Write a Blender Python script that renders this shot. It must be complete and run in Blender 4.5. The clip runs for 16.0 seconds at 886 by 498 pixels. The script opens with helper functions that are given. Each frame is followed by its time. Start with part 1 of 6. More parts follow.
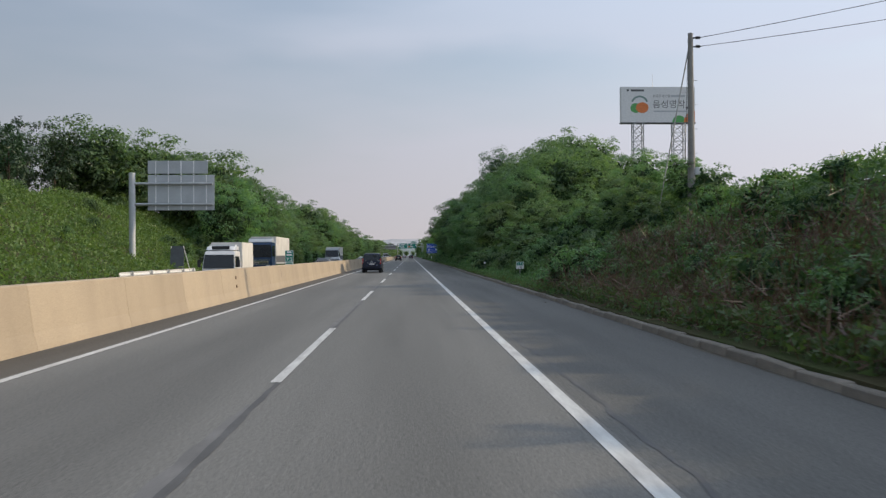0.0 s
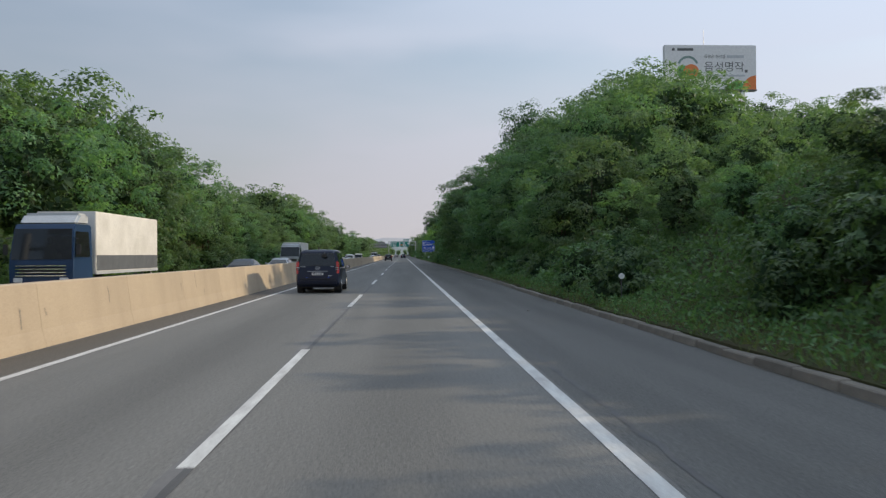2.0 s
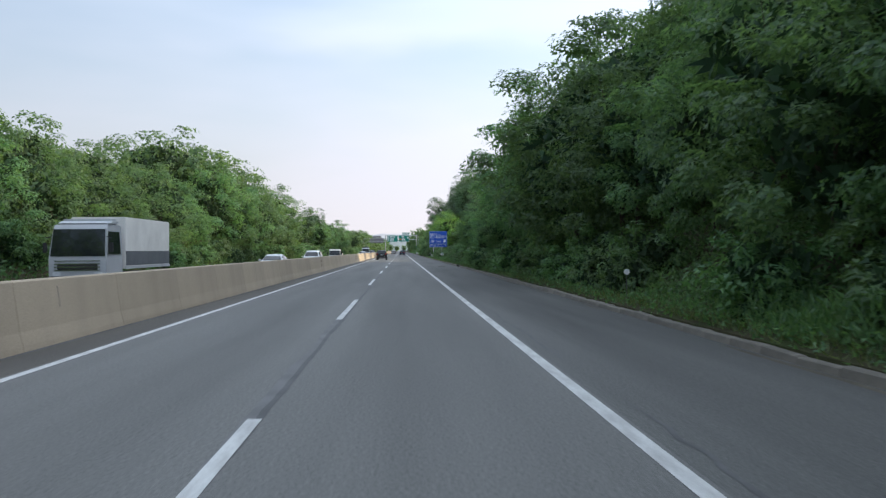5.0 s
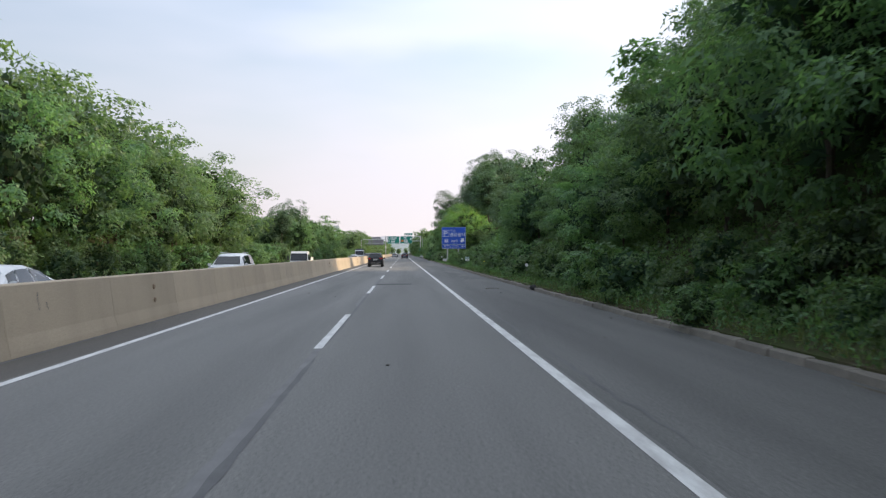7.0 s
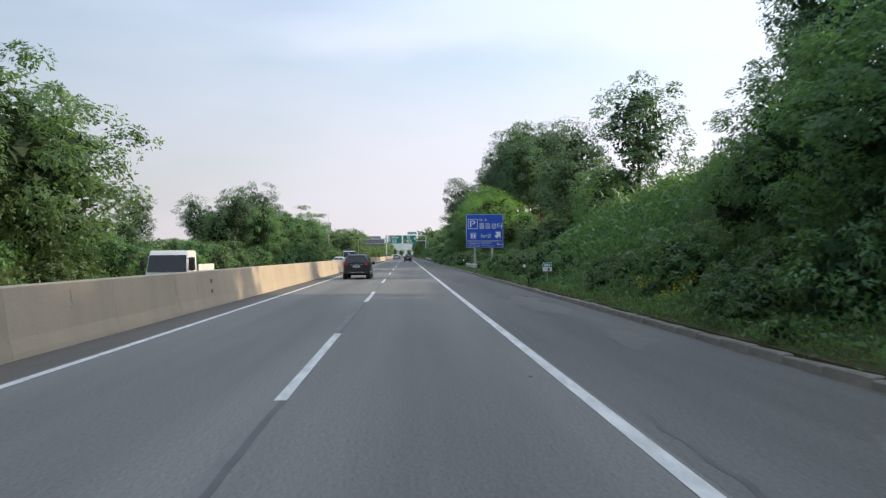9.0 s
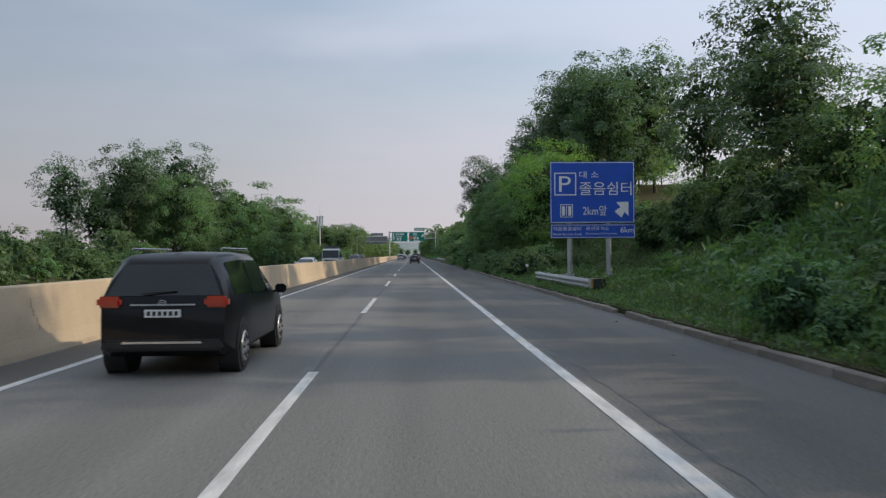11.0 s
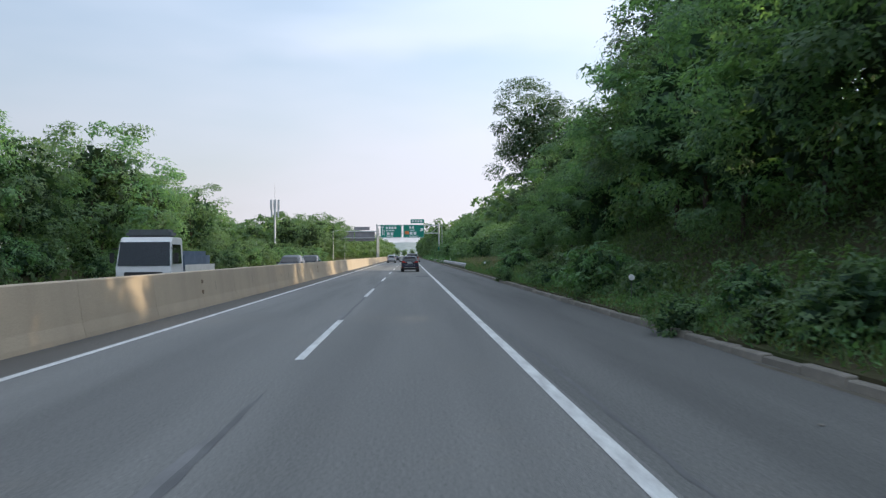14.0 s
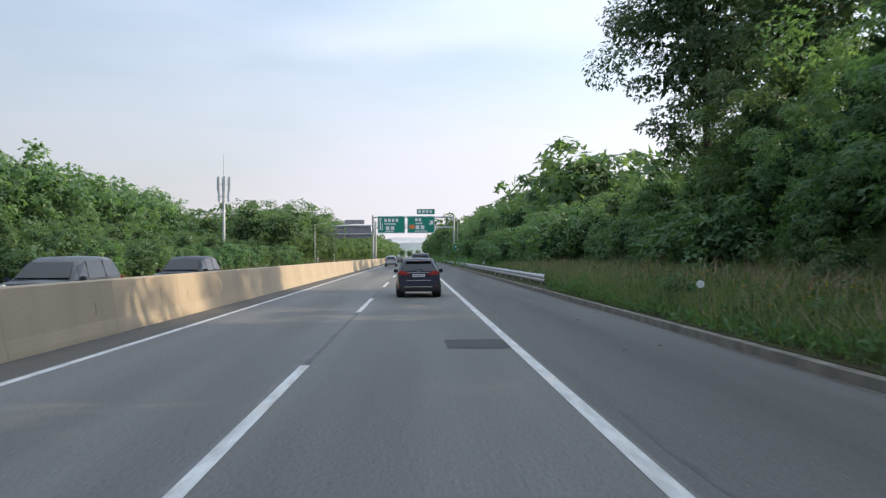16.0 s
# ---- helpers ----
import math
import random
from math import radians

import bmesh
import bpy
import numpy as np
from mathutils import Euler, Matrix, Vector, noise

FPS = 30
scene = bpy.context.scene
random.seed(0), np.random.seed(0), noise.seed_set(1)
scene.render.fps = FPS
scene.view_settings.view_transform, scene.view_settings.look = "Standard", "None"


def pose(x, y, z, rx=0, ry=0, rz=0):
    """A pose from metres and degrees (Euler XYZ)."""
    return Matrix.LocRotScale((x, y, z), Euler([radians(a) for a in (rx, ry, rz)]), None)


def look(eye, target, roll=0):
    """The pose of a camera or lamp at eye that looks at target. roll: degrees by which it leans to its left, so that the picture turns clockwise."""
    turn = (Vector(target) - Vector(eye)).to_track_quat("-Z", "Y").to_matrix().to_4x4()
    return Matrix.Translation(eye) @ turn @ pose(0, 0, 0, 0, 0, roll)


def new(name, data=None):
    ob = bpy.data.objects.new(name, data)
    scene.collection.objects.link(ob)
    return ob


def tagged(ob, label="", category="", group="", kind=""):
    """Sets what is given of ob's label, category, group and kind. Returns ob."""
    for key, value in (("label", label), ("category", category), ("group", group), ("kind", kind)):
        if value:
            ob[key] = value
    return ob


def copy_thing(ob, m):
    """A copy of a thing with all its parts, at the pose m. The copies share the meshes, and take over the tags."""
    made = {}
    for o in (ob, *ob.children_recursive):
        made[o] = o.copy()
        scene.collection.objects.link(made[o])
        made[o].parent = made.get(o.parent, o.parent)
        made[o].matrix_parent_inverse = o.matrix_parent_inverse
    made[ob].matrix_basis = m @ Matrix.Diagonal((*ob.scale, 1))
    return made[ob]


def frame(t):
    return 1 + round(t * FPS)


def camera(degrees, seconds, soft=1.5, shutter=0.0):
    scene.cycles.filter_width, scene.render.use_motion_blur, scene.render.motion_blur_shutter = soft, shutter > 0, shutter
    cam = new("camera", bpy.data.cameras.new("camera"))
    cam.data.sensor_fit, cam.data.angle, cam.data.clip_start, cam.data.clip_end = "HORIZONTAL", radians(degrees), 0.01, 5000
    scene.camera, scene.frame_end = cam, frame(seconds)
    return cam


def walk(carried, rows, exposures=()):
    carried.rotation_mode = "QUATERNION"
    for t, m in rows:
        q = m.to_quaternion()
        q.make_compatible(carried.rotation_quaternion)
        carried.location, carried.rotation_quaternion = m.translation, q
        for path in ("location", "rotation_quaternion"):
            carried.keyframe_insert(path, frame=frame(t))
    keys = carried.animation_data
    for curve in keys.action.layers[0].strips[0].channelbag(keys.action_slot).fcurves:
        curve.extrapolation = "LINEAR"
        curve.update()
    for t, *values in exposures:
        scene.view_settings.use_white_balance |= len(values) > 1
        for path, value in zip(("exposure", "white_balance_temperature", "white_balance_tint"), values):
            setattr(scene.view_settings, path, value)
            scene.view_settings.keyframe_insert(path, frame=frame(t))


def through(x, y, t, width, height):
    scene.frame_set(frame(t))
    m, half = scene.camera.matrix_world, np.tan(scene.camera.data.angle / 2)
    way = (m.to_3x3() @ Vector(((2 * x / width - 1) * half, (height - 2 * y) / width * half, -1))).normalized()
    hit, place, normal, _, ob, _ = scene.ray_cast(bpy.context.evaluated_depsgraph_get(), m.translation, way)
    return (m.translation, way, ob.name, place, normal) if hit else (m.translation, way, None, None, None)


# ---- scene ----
# ---- camera ----
cam = camera(57.18, 16.0, soft=1.3, shutter=0.1)
ROLL = 0.36
PATH = [  # seconds, x, y, yaw, pitch
    (0.0, 1.822, 0.00, -2.30, 0.43),
    (0.5, 1.825, 10.96, -2.27, 0.44),
    (1.0, 1.824, 21.84, -2.47, 0.36),
    (1.5, 1.793, 33.08, -2.67, 0.32),
    (2.0, 1.743, 44.42, -2.85, 0.36),
    (2.5, 1.709, 55.64, -2.85, 0.28),
    (3.0, 1.677, 66.69, -2.83, 0.13),
    (3.5, 1.631, 77.49, -2.89, 0.09),
    (4.0, 1.572, 88.34, -2.98, 0.08),
    (6.5, 1.449, 145.15, -2.86, 0.11),
    (7.0, 1.479, 156.38, -2.82, 0.28),
    (7.5, 1.500, 167.55, -2.81, 0.43),
    (8.0, 1.503, 178.75, -2.71, 0.40),
    (8.5, 1.506, 190.06, -2.65, 0.43),
    (9.0, 1.481, 201.42, -2.61, 0.39),
    (11.5, 1.476, 258.71, -2.12, 0.37),
    (12.0, 1.588, 270.25, -2.23, 0.51),
    (12.5, 1.671, 282.14, -2.40, 0.49),
    (13.0, 1.698, 293.86, -2.39, 0.33),
    (13.5, 1.767, 305.70, -2.46, 0.40),
    (14.0, 1.841, 317.68, -2.37, 0.41),
    (14.5, 1.881, 329.83, -2.24, 0.51),
    (15.0, 1.837, 342.14, -2.19, 0.45),
    (15.5, 1.803, 354.29, -2.11, 0.43),
    (16.0, 1.747, 366.39, -1.99, 0.47),
]
walk(cam, [(t, pose(x, y, 1.70, 90 + pitch, ROLL, yaw)) for t, x, y, yaw, pitch in PATH],
     exposures=[(0.0, 0.1, 6350, 9), (1.0, 0.12, 6300, 8), (2.0, 0.15, 6300, 8), (3.0, 0.26, 6250, 8), (4.0, 0.65, 6050, 6), (6.5, 0.88, 6550, 11), (8.0, 0.8, 6500, 11), (9.0, 0.72, 6350, 9), (11.5, 0.1, 6350, 9), (12.5, 0.24, 6400, 9), (13.0, 0.34, 6250, 8), (14.0, 0.74, 6150, 7), (15.0, 0.8, 6150, 7), (16.0, 0.78, 6300, 8)])

# ---- world and light ----
SUN_EL, SUN_AZ = 23.5, 84.0  # degrees above the horizon; degrees from the road's direction, to the right
EXPOSURE = 0.0
scene.view_settings.exposure = EXPOSURE
world = bpy.data.worlds.new("world")
scene.world = world
world.use_nodes = True
wn, wl = world.node_tree.nodes, world.node_tree.links
wn.clear()
w_out = wn.new("ShaderNodeOutputWorld")
w_bg = wn.new("ShaderNodeBackground")
w_sky = wn.new("ShaderNodeTexSky")
w_sky.sky_type = "NISHITA"
w_sky.sun_disc = False
w_sky.sun_elevation = radians(SUN_EL)
w_sky.sun_rotation = radians(SUN_AZ)
w_sky.air_density, w_sky.dust_density, w_sky.ozone_density = 1.2, 3.0, 1.5
w_co = wn.new("ShaderNodeTexCoord")
w_sep = wn.new("ShaderNodeSeparateXYZ")
w_map = wn.new("ShaderNodeMapping")
w_map.inputs["Scale"].default_value = (1.0, 0.8, 4.0)
w_map.inputs["Rotation"].default_value = (0.0, 0.2, 0.3)
w_noise = wn.new("ShaderNodeTexNoise")
w_noise.inputs["Scale"].default_value = 1.6
w_noise.inputs["Detail"].default_value = 4.0
w_noise.inputs["Roughness"].default_value = 0.5
w_haze = wn.new("ShaderNodeValToRGB")  # the haze by height: warm at the horizon, white above
w_haze.color_ramp.elements[0].position, w_haze.color_ramp.elements[1].position = 0.0, 0.35
w_haze.color_ramp.elements[0].color, w_haze.color_ramp.elements[1].color = (0.70, 0.635, 0.635, 1), (0.64, 0.73, 0.88, 1)
w_high = w_haze.color_ramp.elements.new(0.85)
w_high.color = (0.90, 1.0, 1.14, 1)  # the veil is brightest overhead
w_gain = wn.new("ShaderNodeMix")
w_gain.data_type, w_gain.blend_type = "RGBA", "MULTIPLY"
w_gain.inputs["Factor"].default_value = 1.0
w_gain.inputs["B"].default_value = (5.55, 5.6, 5.7, 1)
w_fac = wn.new("ShaderNodeValToRGB")  # how much haze: most low down, a veil overhead
w_fac.color_ramp.elements[0].position, w_fac.color_ramp.elements[1].position = 0.0, 1.0
w_fac.color_ramp.elements[0].color, w_fac.color_ramp.elements[1].color = (0.88, 0.88, 0.88, 1), (0.85, 0.85, 0.85, 1)
w_low = w_fac.color_ramp.elements.new(0.34)
w_low.color = (0.34, 0.34, 0.34, 1)
w_veil = wn.new("ShaderNodeMapRange")  # thin high cloud
w_veil.inputs["From Min"].default_value, w_veil.inputs["From Max"].default_value = 0.42, 0.70
w_veil.inputs["To Min"].default_value, w_veil.inputs["To Max"].default_value = 0.0, 0.42
w_sum = wn.new("ShaderNodeMath")
w_sum.operation, w_sum.use_clamp = "ADD", True
w_mix = wn.new("ShaderNodeMix")
w_mix.data_type = "RGBA"


def sky_math(op, a, b, c=None, clamp=False):
    node = wn.new("ShaderNodeMath")
    node.operation, node.use_clamp = op, clamp
    for k, v in enumerate((a, b) if c is None else (a, b, c)):
        if isinstance(v, (int, float)):
            node.inputs[k].default_value = v
        else:
            wl.new(v, node.inputs[k])
    return node.outputs[0]


def sky_step(value, low, high):
    node = wn.new("ShaderNodeMapRange")
    node.interpolation_type = "SMOOTHSTEP"
    node.inputs["From Min"].default_value, node.inputs["From Max"].default_value = low, high
    wl.new(value, node.inputs["Value"])
    return node.outputs["Result"]


# a sheet of thin cloud, its lower edge some fourteen degrees up, open to the blue on one side
w_frag = sky_math("MULTIPLY_ADD", w_noise.outputs["Fac"], 0.10, -0.05)
w_edge = sky_step(sky_math("ADD", w_sep.outputs["Z"], w_frag), 0.222, 0.262)
w_lean = sky_math("MULTIPLY_ADD", w_sep.outputs["Z"], -2.6, w_sep.outputs["X"])
w_side = sky_step(sky_math("MULTIPLY_ADD", w_frag, 2.5, w_lean), -0.92, -0.72)
w_sheet = sky_math("MULTIPLY", sky_math("MULTIPLY", w_edge, w_side), 0.42)
# the haze glows towards the sun
w_glow = sky_math("MULTIPLY_ADD", w_sep.outputs["X"], 0.46, 0.93)
w_sunward = wn.new("ShaderNodeMix")
w_sunward.data_type, w_sunward.blend_type = "RGBA", "MULTIPLY"
w_sunward.inputs["Factor"].default_value = 1.0
wl.new(w_glow, w_sunward.inputs["B"])
wl.new(w_co.outputs["Generated"], w_map.inputs["Vector"])
wl.new(w_co.outputs["Generated"], w_sep.inputs[0])
wl.new(w_map.outputs["Vector"], w_noise.inputs["Vector"])
wl.new(w_noise.outputs["Fac"], w_veil.inputs["Value"])
wl.new(w_sep.outputs["Z"], w_haze.inputs["Fac"])
wl.new(w_sep.outputs["Z"], w_fac.inputs["Fac"])
wl.new(w_haze.outputs["Color"], w_gain.inputs["A"])
wl.new(w_fac.outputs["Color"], w_sum.inputs[0])
wl.new(w_veil.outputs["Result"], w_sum.inputs[1])
wl.new(sky_math("ADD", w_sum.outputs[0], w_sheet, clamp=True), w_mix.inputs["Factor"])
wl.new(w_sky.outputs["Color"], w_mix.inputs["A"])
wl.new(w_gain.outputs["Result"], w_mix.inputs["B"])
wl.new(w_mix.outputs["Result"], w_sunward.inputs["A"])
wl.new(w_sunward.outputs["Result"], w_bg.inputs["Color"])
w_bg.inputs["Strength"].default_value = 0.15
wl.new(w_bg.outputs["Background"], w_out.inputs["Surface"])

sun = new("sun", bpy.data.lights.new("sun", "SUN"))
sun.data.energy, sun.data.angle, sun.data.color = 2.6, radians(0.8), (1.0, 0.80, 0.54)
e, a = radians(SUN_EL), radians(SUN_AZ)
sun.matrix_world = look((0, 0, 80), Vector((0, 0, 80)) - Vector((math.sin(a) * math.cos(e), math.cos(a) * math.cos(e), math.sin(e))))

# ---- materials ----
rng = random.Random(7)


def mat(name, base, second=None, rough=0.7, metal=0.0, scale=3.0, fine=60.0, bump=0.15, spread=0.06, stretch=(1, 1, 1), spec=0.5, coat=0.0):
    """A surface with stains at one scale and grain at another. second: the colour of the stains."""
    m = bpy.data.materials.new(name)
    m.use_nodes = True
    n, l = m.node_tree.nodes, m.node_tree.links
    b = n["Principled BSDF"]
    b.inputs["Roughness"].default_value, b.inputs["Metallic"].default_value = rough, metal
    b.inputs["Specular IOR Level"].default_value = spec
    b.inputs["Coat Weight"].default_value = coat
    b.inputs["Coat Roughness"].default_value = 0.05
    co, mp = n.new("ShaderNodeTexCoord"), n.new("ShaderNodeMapping")
    mp.inputs["Scale"].default_value = stretch
    l.new(co.outputs["Object"], mp.inputs["Vector"])
    big, small = n.new("ShaderNodeTexNoise"), n.new("ShaderNodeTexNoise")
    big.inputs["Scale"].default_value, small.inputs["Scale"].default_value = scale, fine
    big.inputs["Detail"].default_value, small.inputs["Detail"].default_value = 6, 3
    l.new(mp.outputs["Vector"], big.inputs["Vector"])
    l.new(co.outputs["Object"], small.inputs["Vector"])
    ramp = n.new("ShaderNodeValToRGB")
    ramp.color_ramp.elements[0].position, ramp.color_ramp.elements[1].position = 0.36, 0.68
    second = second or tuple(c * 0.75 for c in base)
    ramp.color_ramp.elements[0].color, ramp.color_ramp.elements[1].color = (*base, 1), (*second, 1)
    l.new(big.outputs["Fac"], ramp.inputs["Fac"])
    info = n.new("ShaderNodeObjectInfo")
    hsv = n.new("ShaderNodeHueSaturation")
    add = n.new("ShaderNodeMath")
    add.operation = "MULTIPLY_ADD"
    add.inputs[1].default_value, add.inputs[2].default_value = spread * 2, 1 - spread
    l.new(info.outputs["Random"], add.inputs[0])
    grain = n.new("ShaderNodeMath")
    grain.operation = "MULTIPLY_ADD"
    grain.inputs[1].default_value, grain.inputs[2].default_value = 0.5, 0.75
    l.new(small.outputs["Fac"], grain.inputs[0])
    both = n.new("ShaderNodeMath")
    both.operation = "MULTIPLY"
    l.new(add.outputs[0], both.inputs[0])
    l.new(grain.outputs[0], both.inputs[1])
    l.new(both.outputs[0], hsv.inputs["Value"])
    l.new(ramp.outputs["Color"], hsv.inputs["Color"])
    l.new(hsv.outputs["Color"], b.inputs["Base Color"])
    if bump:
        bp = n.new("ShaderNodeBump")
        bp.inputs["Strength"].default_value, bp.inputs["Distance"].default_value = bump, 0.02
        l.new(small.outputs["Fac"], bp.inputs["Height"])
        l.new(bp.outputs["Normal"], b.inputs["Normal"])
    return m


def leaf_mat(name, base, light, hue=0.03, through=0.42, rough=0.48):
    """Leaves: each one its own shade between base and light, thin enough to let light through."""
    m = bpy.data.materials.new(name)
    m.use_nodes = True
    n, l = m.node_tree.nodes, m.node_tree.links
    out = n["Material Output"]
    b = n["Principled BSDF"]
    b.inputs["Roughness"].default_value = rough
    b.inputs["Specular IOR Level"].default_value = 0.5
    geo, info = n.new("ShaderNodeNewGeometry"), n.new("ShaderNodeObjectInfo")
    mix = n.new("ShaderNodeMix")
    mix.data_type = "RGBA"
    mix.inputs["A"].default_value, mix.inputs["B"].default_value = (*base, 1), (*light, 1)
    l.new(geo.outputs["Random Per Island"], mix.inputs["Factor"])
    hsv = n.new("ShaderNodeHueSaturation")
    h = n.new("ShaderNodeMath")
    h.operation = "MULTIPLY_ADD"
    h.inputs[1].default_value, h.inputs[2].default_value = hue * 2, 0.5 - hue
    v = n.new("ShaderNodeMath")
    v.operation = "MULTIPLY_ADD"
    v.inputs[1].default_value, v.inputs[2].default_value = 0.5, 0.55
    l.new(info.outputs["Random"], h.inputs[0])
    co, patch, pm = n.new("ShaderNodeTexCoord"), n.new("ShaderNodeTexNoise"), n.new("ShaderNodeMath")
    patch.inputs["Scale"].default_value, patch.inputs["Detail"].default_value = 0.35, 3
    l.new(co.outputs["Object"], patch.inputs["Vector"])
    pm.operation = "ADD"
    l.new(info.outputs["Random"], pm.inputs[0])
    l.new(patch.outputs["Fac"], pm.inputs[1])
    l.new(pm.outputs[0], v.inputs[0])
    l.new(h.outputs[0], hsv.inputs["Hue"])
    l.new(v.outputs[0], hsv.inputs["Value"])
    l.new(mix.outputs["Result"], hsv.inputs["Color"])
    l.new(hsv.outputs["Color"], b.inputs["Base Color"])
    tr = n.new("ShaderNodeBsdfTranslucent")
    warm = n.new("ShaderNodeMix")
    warm.data_type, warm.blend_type = "RGBA", "MULTIPLY"
    warm.inputs["Factor"].default_value = 1.0
    warm.inputs["B"].default_value = (1.5, 1.45, 0.72, 1)
    l.new(hsv.outputs["Color"], warm.inputs["A"])
    l.new(warm.outputs["Result"], tr.inputs["Color"])
    sh = n.new("ShaderNodeMixShader")
    sh.inputs["Fac"].default_value = through
    l.new(b.outputs["BSDF"], sh.inputs[1])
    l.new(tr.outputs["BSDF"], sh.inputs[2])
    l.new(sh.outputs["Shader"], out.inputs["Surface"])
    return m


def road_mat(name="asphalt", base=(0.196, 0.194, 0.187), second=(0.148, 0.147, 0.142)):
    """Worn asphalt: grain, wheel tracks along the lanes, patches and streaks along the way of travel."""
    m = mat(name, base, second, rough=0.85, scale=0.35, fine=45.0, bump=0.35, stretch=(2.2, 0.12, 1), spec=0.3)
    n, l = m.node_tree.nodes, m.node_tree.links
    hsv = [x for x in n if x.bl_idname == "ShaderNodeHueSaturation"][0]
    b = n["Principled BSDF"]
    co, sep = n.new("ShaderNodeTexCoord"), n.new("ShaderNodeSeparateXYZ")
    l.new(co.outputs["Object"], sep.inputs[0])
    wave = n.new("ShaderNodeMath")
    wave.operation = "MULTIPLY_ADD"
    wave.inputs[1].default_value, wave.inputs[2].default_value = 2 * math.pi / 3.6, 0.0
    l.new(sep.outputs["X"], wave.inputs[0])
    cos = n.new("ShaderNodeMath")
    cos.operation = "COSINE"
    l.new(wave.outputs[0], cos.inputs[0])
    k = n.new("ShaderNodeMath")
    k.operation = "MULTIPLY_ADD"
    k.inputs[1].default_value, k.inputs[2].default_value = 0.07, 0.97
    l.new(cos.outputs[0], k.inputs[0])
    mul = n.new("ShaderNodeMix")
    mul.data_type, mul.blend_type = "RGBA", "MULTIPLY"
    mul.inputs["Factor"].default_value = 1.0
    l.new(hsv.outputs["Color"], mul.inputs["A"])
    l.new(k.outputs[0], mul.inputs["B"])
    spec = n.new("ShaderNodeTexNoise")
    spec.inputs["Scale"].default_value, spec.inputs["Detail"].default_value = 26.0, 6
    spec.inputs["Roughness"].default_value = 0.75
    l.new(co.outputs["Object"], spec.inputs["Vector"])
    r = n.new("ShaderNodeValToRGB")
    r.color_ramp.elements[0].position, r.color_ramp.elements[1].position = 0.3, 0.75
    r.color_ramp.elements[0].color, r.color_ramp.elements[1].color = (0.52, 0.52, 0.52, 1), (1.54, 1.53, 1.50, 1)
    l.new(spec.outputs["Fac"], r.inputs["Fac"])
    m2 = n.new("ShaderNodeMix")
    m2.data_type, m2.blend_type = "RGBA", "MULTIPLY"
    m2.inputs["Factor"].default_value = 1.0
    l.new(mul.outputs["Result"], m2.inputs["A"])
    l.new(r.outputs["Color"], m2.inputs["B"])
    l.new(m2.outputs["Result"], b.inputs["Base Color"])
    return m


M_ROAD = road_mat()
M_SHOULDER = road_mat("shoulder asphalt", (0.146, 0.145, 0.140), (0.100, 0.100, 0.097))
M_PAINT = mat("road paint", (0.62, 0.62, 0.60), (0.42, 0.41, 0.40), rough=0.65, scale=2.0, fine=30.0, bump=0.2, stretch=(3, 0.6, 1))
M_SEAM = mat("bitumen seam", (0.075, 0.074, 0.075), (0.11, 0.109, 0.109), rough=0.75, scale=1.2, fine=30.0)
M_SEAM2 = mat("worn bitumen", (0.125, 0.123, 0.123), (0.175, 0.172, 0.172), rough=0.85, scale=1.2, fine=30.0)
M_PATCH = mat("fresh asphalt patch", (0.042, 0.043, 0.044), (0.06, 0.06, 0.06), rough=0.85, scale=1.2, fine=30.0)
M_DUSTY = road_mat("dusty asphalt", (0.172, 0.168, 0.16), (0.14, 0.138, 0.132))
M_INNER = road_mat("gritty asphalt", (0.118, 0.108, 0.096), (0.085, 0.079, 0.072))
M_SCUFF = mat("scuffed asphalt", (0.34, 0.32, 0.29), (0.24, 0.23, 0.21), rough=0.9, scale=6, fine=30)
M_DIRT = mat("leaf dirt", (0.085, 0.07, 0.052), (0.13, 0.115, 0.09), rough=1.0, scale=1.5, fine=20.0, bump=0.6)
M_RUST = mat("rust-stained concrete", (0.20, 0.13, 0.08), (0.26, 0.20, 0.15), rough=0.9, scale=6, fine=40)
M_RING = mat("grey-green print", (0.22, 0.33, 0.30), (0.2, 0.3, 0.27), rough=0.5, scale=2, fine=40, bump=0.02)
M_GREYPANEL = mat("slate grey panel", (0.11, 0.12, 0.13), (0.085, 0.09, 0.1), rough=0.6, scale=2, fine=30)
M_CONC = mat("barrier concrete", (0.45, 0.365, 0.265), (0.385, 0.312, 0.228), rough=0.9, scale=0.8, fine=35.0, bump=0.25, stretch=(1, 1.0, 0.35))
M_KERB = mat("kerb concrete", (0.235, 0.21, 0.178), (0.13, 0.118, 0.10), rough=0.92, scale=1.6, fine=40.0, bump=0.4, spread=0.15)
M_SOIL = mat("soil and moss", (0.05, 0.065, 0.025), (0.075, 0.065, 0.04), rough=1.0, scale=0.6, fine=8.0, bump=0.6, spec=0.1)
M_STEEL = mat("galvanised steel", (0.50, 0.51, 0.52), (0.40, 0.41, 0.42), rough=0.5, metal=0.7, scale=2.0, fine=40.0, bump=0.05)
M_ALU = mat("aluminium sheet", (0.52, 0.54, 0.56), (0.45, 0.47, 0.49), rough=0.55, metal=0.35, scale=1.0, fine=20.0, bump=0.05)
M_POLE = mat("spun concrete pole", (0.30, 0.29, 0.27), (0.22, 0.21, 0.20), rough=0.9, scale=2.0, fine=30.0)
M_BLACK = mat("black rubber", (0.018, 0.018, 0.018), (0.03, 0.029, 0.028), rough=0.8, scale=5, fine=60)
M_WOOD = mat("bark", (0.10, 0.075, 0.055), (0.06, 0.047, 0.036), rough=0.95, scale=4, fine=25, bump=0.6, stretch=(1, 1, 0.2))
